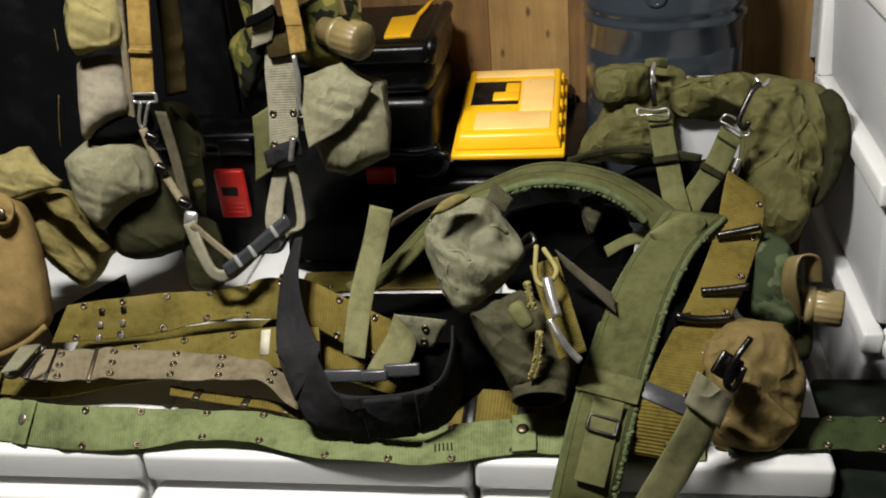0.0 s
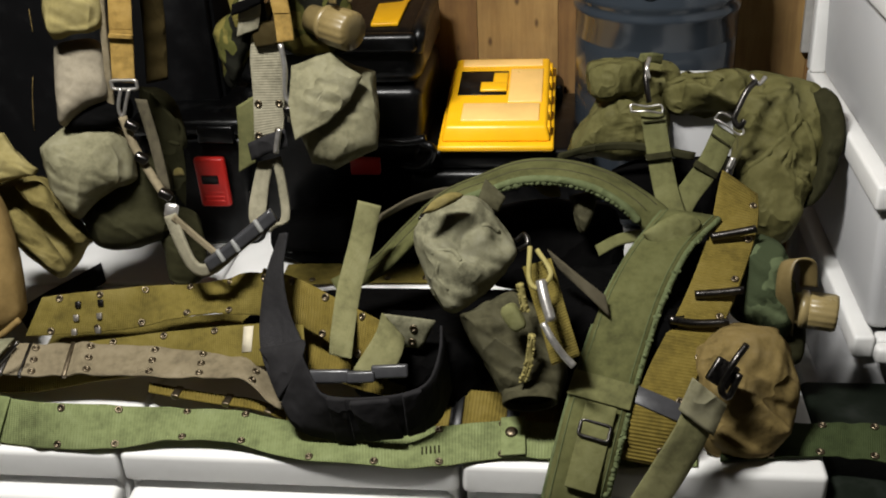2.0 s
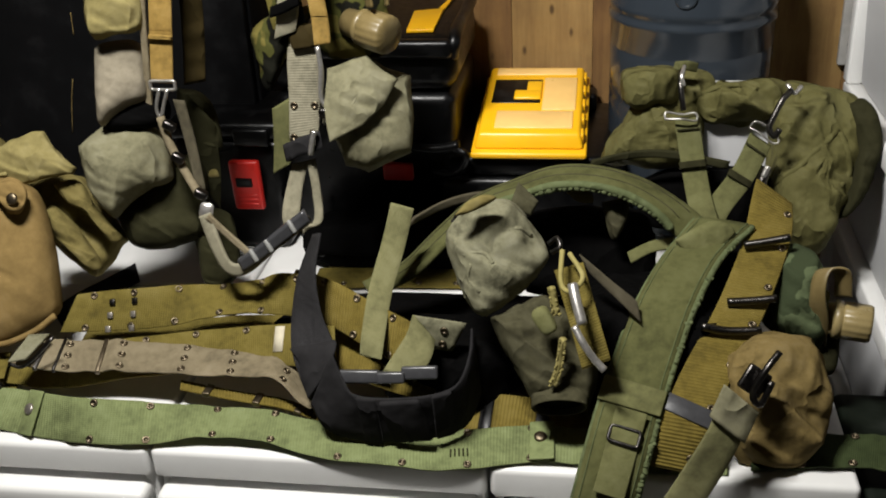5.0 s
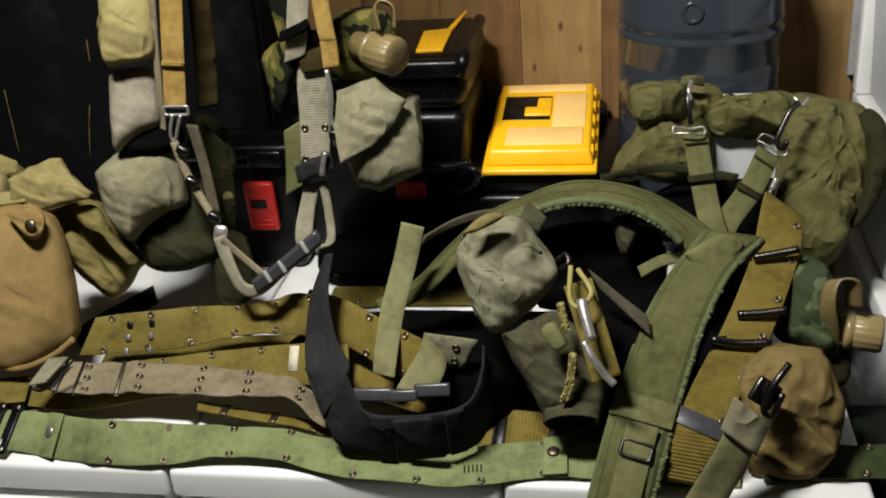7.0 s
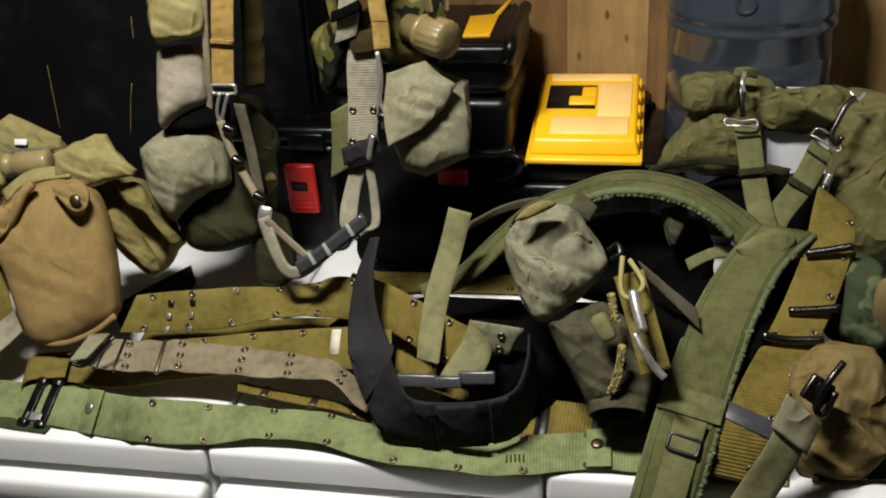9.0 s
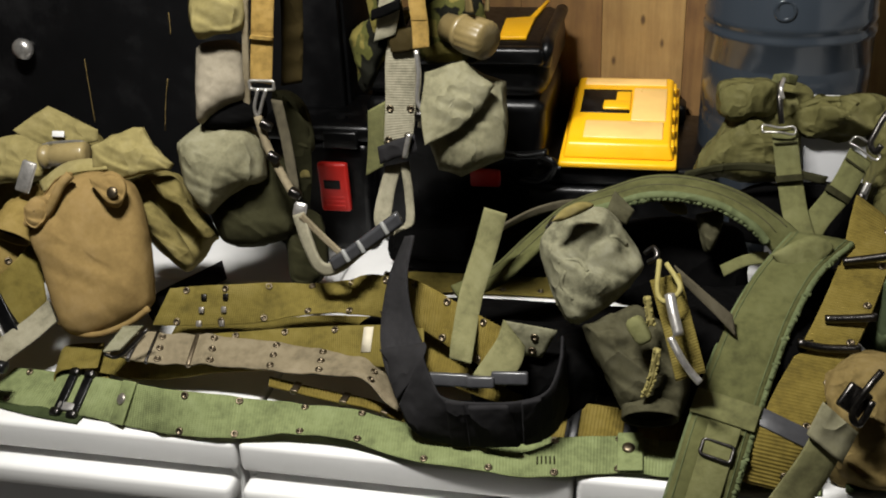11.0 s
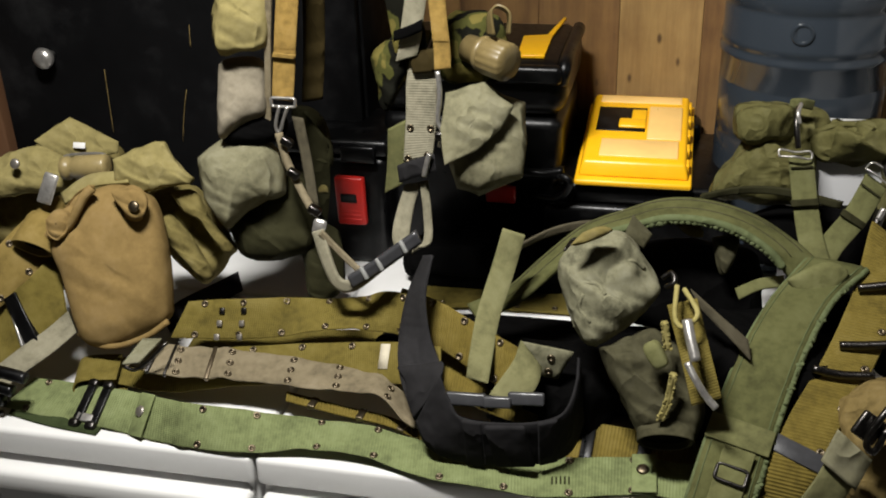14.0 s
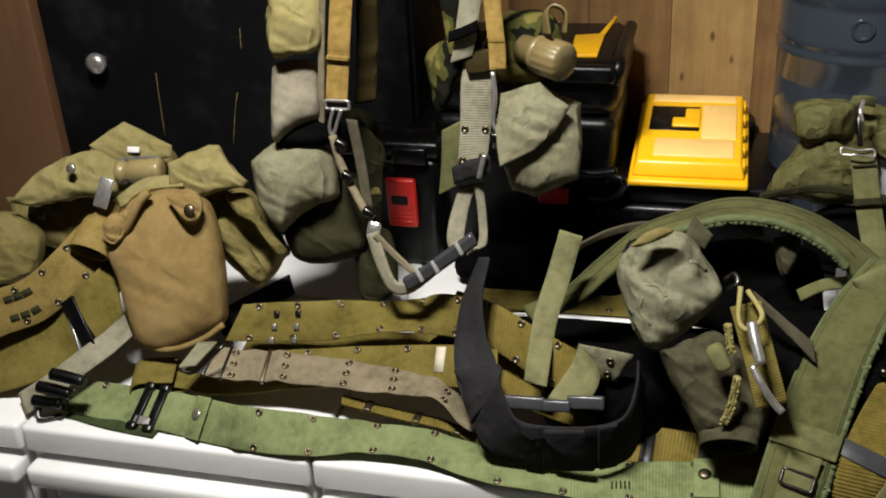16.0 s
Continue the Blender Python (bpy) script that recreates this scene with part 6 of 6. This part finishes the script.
part("white_slide", bm_box(0.018, 0.007, 0.02, Matrix.Translation((-0.525, 1.215, 0.897)) @ pose(0, 0, 0, -20, 12, 0), 0.004, 2), STEEL, hg, "pale metal slide")
lp, _ = band("loop_strap", [((-0.524, 1.215, 0.902), (0.944, 0.000, 0.331)), ((-0.510, 1.200, 0.868), (0.772, 0.000, 0.636)), ((-0.493, 1.190, 0.838), (0.459, 0.000, 0.888)), ((-0.469, 1.190, 0.838), (-0.263, 0.000, 0.965)), ((-0.427, 1.200, 0.871), (-0.336, 0.000, 0.942)), ((-0.387, 1.220, 0.898), (-0.565, 0.000, 0.825))], 0.018, PALE_WEB, hg, thick=0.005)
band("loop_strap", [((-0.519, 1.210, 0.902), (0.696, 0.000, 0.718)), ((-0.495, 1.205, 0.880), (0.688, 0.000, 0.726)), ((-0.458, 1.190, 0.855), (0.633, 0.000, 0.774))], 0.009, GREY_WEB, hg, thick=0.004)
band("black_clip", [((-0.471, 1.180, 0.847), (-0.352, 0.000, 0.936)), ((-0.442, 1.183, 0.866), (-0.347, 0.000, 0.938)), ((-0.412, 1.187, 0.889), (-0.407, 0.000, 0.913)), ((-0.379, 1.195, 0.913), (-0.472, 0.000, 0.882))], 0.018, BUCKLE_PLASTIC, hg, "dark grey plastic clip", thick=0.011)
for q in ((-0.445, 1.172, 0.866), (-0.424, 1.175, 0.879), (-0.392, 1.180, 0.905)):
    part("clip_rib", bm_box(0.006, 0.006, 0.019, Matrix.Translation(q) @ pose(0, 0, -0.01, -20, -35, 0), 0.002, 2), GREY_PLASTIC, hg)
pillow("olive_tab", pose(-0.588, 1.400, 0.896, -26.2, 3.0, 14.4), [(-0.016, 0.019), (0.015, 0.021), (0.016, -0.020), (-0.013, -0.022)], 0.012, CANVAS_OLIVE, hg, wrinkle=0.002, seed=79, crisp=True)
pillow("dark_fold", pose(-0.589, 1.420, 0.954, -26.2, 3.0, 14.4), [(-0.037, 0.051), (0.004, 0.038), (0.021, -0.017), (0.018, -0.043), (-0.013, -0.038), (-0.030, 0.000)], 0.04, DARK_CLOTH_AND_SHADE, hg, wrinkle=0.008, fold=0.004, seed=80)
pillow("hanging_end", pose(-0.568, 1.340, 0.795, -26.2, 3.0, 14.4), [(-0.036, 0.055), (0.021, 0.038), (0.033, -0.034), (0.014, -0.061), (-0.019, -0.058), (-0.028, -0.008)], 0.05, DARK_CLOTH_AND_SHADE, hg, wrinkle=0.007, fold=0.003, seed=83)
# second fall of straps
pillow("camouflage_pouch", pose(-0.432, 1.340, 1.100, -26.2, 3.0, 14.4), [(-0.039, 0.006), (-0.022, 0.025), (0.003, 0.041), (0.04, 0.042), (0.037, 0.025), (0.023, -0.001), (0.004, -0.027), (-0.016, -0.065), (-0.027, -0.042)], 0.06, CAMO, hg, wrinkle=0.009, fold=0.006, seed=81)
up_to_beam("dark_webbing", [((-0.412, 1.300, 1.177), (0.987, 0.000, 0.161)), ((-0.407, 1.295, 1.147), (0.972, 0.000, 0.235)), ((-0.404, 1.295, 1.131), (0.978, 0.000, 0.210))], 0.045, CAMO, thick=0.004)
up_to_beam("tan_strap", [((-0.366, 1.290, 1.184), (1.000, 0.000, 0.009)), ((-0.362, 1.288, 1.141), (1.000, 0.000, 0.017)), ((-0.361, 1.285, 1.110), (0.991, 0.000, 0.134))], 0.022, TAN_WEB, thick=0.003)
up_to_beam("slanted_webbing", [((-0.398, 1.285, 1.172), (0.96, 0.1, 0.25)), ((-0.402, 1.285, 1.148), (0.96, 0.1, 0.28)), ((-0.409, 1.287, 1.122), (0.96, 0.1, 0.3))], 0.03, PALE_WEB, thick=0.004)
band("black_tape", [((-0.421, 1.279, 1.153), (0.1, 0.2, 0.97)), ((-0.402, 1.277, 1.16), (0.0, 0.2, 0.97)), ((-0.384, 1.279, 1.168), (-0.1, 0.2, 0.97))], 0.014, BLACK_CLOTH_AND_SHADE, hg, "black tape wrap", thick=0.007)
up_to_beam("brown_cloth", [((-0.556, 1.36, 1.167), (0.95, 0.3, 0.0)), ((-0.562, 1.36, 1.097), (0.95, 0.3, 0.0)), ((-0.57, 1.36, 1.036), (0.95, 0.3, 0.1))], 0.03, BROWN_DARK, thick=0.006, wave=0.006, seed=4)
rw, _ = band("grey_webbing", [((-0.387, 1.300, 1.116), (1.000, 0.000, -0.024)), ((-0.392, 1.295, 1.086), (1.000, 0.000, 0.027)), ((-0.394, 1.290, 1.033), (1.000, 0.000, -0.002)), ((-0.399, 1.285, 0.984), (0.969, 0.000, 0.246))], 0.042, RIB_WEB, hg, thick=0.004)
eyelets(rw, _, 0.09, rw.s[-1], 0.04, (-0.33, 0.33))
part("dark_top", bm_box(0.036, 0.01, 0.03, Matrix.Translation((-0.385, 1.290, 1.103)) @ pose(0, 0, 0, -10, -8, 0), 0.004), BROWN_DARK, hg)
part("side_webbing", Band([((-0.433, 1.310, 1.023), (0.870, 0.000, 0.492)), ((-0.435, 1.305, 0.976), (0.876, -0.000, 0.483)), ((-0.440, 1.300, 0.932), (0.857, -0.000, 0.515))], 0.03, 0.004).mesh(), SAGE_WEB, hg)
part("black_wrap", Band([((-0.422, 1.272, 0.967), (-0.149, 0.225, 0.963)), ((-0.397, 1.264, 0.980), (-0.094, 0.135, 0.986)), ((-0.372, 1.272, 0.986), (-0.150, 0.221, 0.964))], 0.024, 0.007).mesh(), BLACK_CORDURA, hg, "black tape wrap")
band("loop_strap", [((-0.406, 1.280, 0.951), (0.978, 0.000, 0.207)), ((-0.416, 1.270, 0.916), (0.985, 0.000, 0.172)), ((-0.419, 1.250, 0.884), (0.988, 0.000, -0.155)), ((-0.412, 1.240, 0.873), (0.718, 0.000, 0.696))], 0.024, PALE_WEB, hg, thick=0.004)
band("loop_strap", [((-0.390, 1.275, 0.957), (0.967, -0.000, 0.254)), ((-0.384, 1.265, 0.916), (0.973, 0.000, 0.233)), ((-0.382, 1.250, 0.879), (0.994, 0.000, -0.111)), ((-0.401, 1.240, 0.870), (0.259, 0.000, 0.966))], 0.012, PALE_WEB, hg, thick=0.004)
part("hook", bm_tube([(-0.368, 1.285, 1.107), (-0.365, 1.280, 1.077), (-0.368, 1.278, 1.043), (-0.362, 1.276, 1.028), (-0.366, 1.276, 1.007)], 0.0035, 8), STEEL, hg, "steel snap hook")
part("hook", bm_tube([(-0.377, 1.262, 1.002), (-0.381, 1.260, 0.987), (-0.385, 1.260, 0.970)], 0.004, 8), STEEL, hg)
part("bead", bm_box(0.02, 0.012, 0.014, Matrix.Translation((-0.361, 1.270, 1.017)), 0.004), DARK_METAL, hg)
pillow("sage_pouch", pose(-0.317, 1.335, 0.997, -26.2, 3.0, 14.4), [(-0.050, 0.063), (0.000, 0.076), (0.023, 0.060), (0.054, 0.050), (0.056, -0.008), (0.050, -0.053), (-0.008, -0.073), (-0.038, -0.065), (-0.050, -0.027), (-0.054, 0.023)], 0.09, CANVAS_STONE, hg, wrinkle=0.004, fold=0.002, seed=85, full=3.4, crisp=True)
pillow("pouch_flap", pose(-0.316, 1.285, 1.039, -26.2, 3.0, 14.4), [(-0.042, 0.038), (0.007, 0.053), (0.026, 0.035), (0.047, 0.022), (0.029, -0.009), (0.000, -0.035), (-0.044, -0.056), (-0.049, -0.007)], 0.016, CANVAS_STONE, hg, wrinkle=0.004, seed=86, crisp=True)
soft("camouflage_cover", (-0.343, 1.380, 1.112), 0.099, 0.084, 0.08, CAMO, hg, -12, 0, 0, square=0.6, wrinkle=0.007, seed=88)
cm = Matrix.Translation((-0.322, 1.330, 1.121)) @ Vector((0.82, -0.52, -0.1)).to_track_quat("Z", "Y").to_matrix().to_4x4()
part("canteen_neck", bm_turned([(0.018, -0.02), (0.019, 0.004), (0.0235, 0.006), (0.0235, 0.012), (0.02, 0.014)], 32, cm), TAN_PLASTIC, hg)
part("canteen_cap", bm_turned([(0.0235, 0.014), (0.025, 0.016), (0.025, 0.05), (0.022, 0.054), (0.008, 0.055)], 64, cm, 16, 0.02), TAN_PLASTIC, hg, "ribbed tan canteen cap")
band("cap_loop", [((-0.302, 1.310, 1.150), (0.568, -0.806, 0.164)), ((-0.303, 1.310, 1.177), (0.384, -0.849, 0.362)), ((-0.293, 1.310, 1.186), (0.270, -0.900, 0.343)), ((-0.279, 1.310, 1.177), (0.262, -0.910, 0.322)), ((-0.280, 1.310, 1.151), (0.358, -0.901, 0.244))], 0.022, TAN_PLASTIC, hg, thick=0.003)
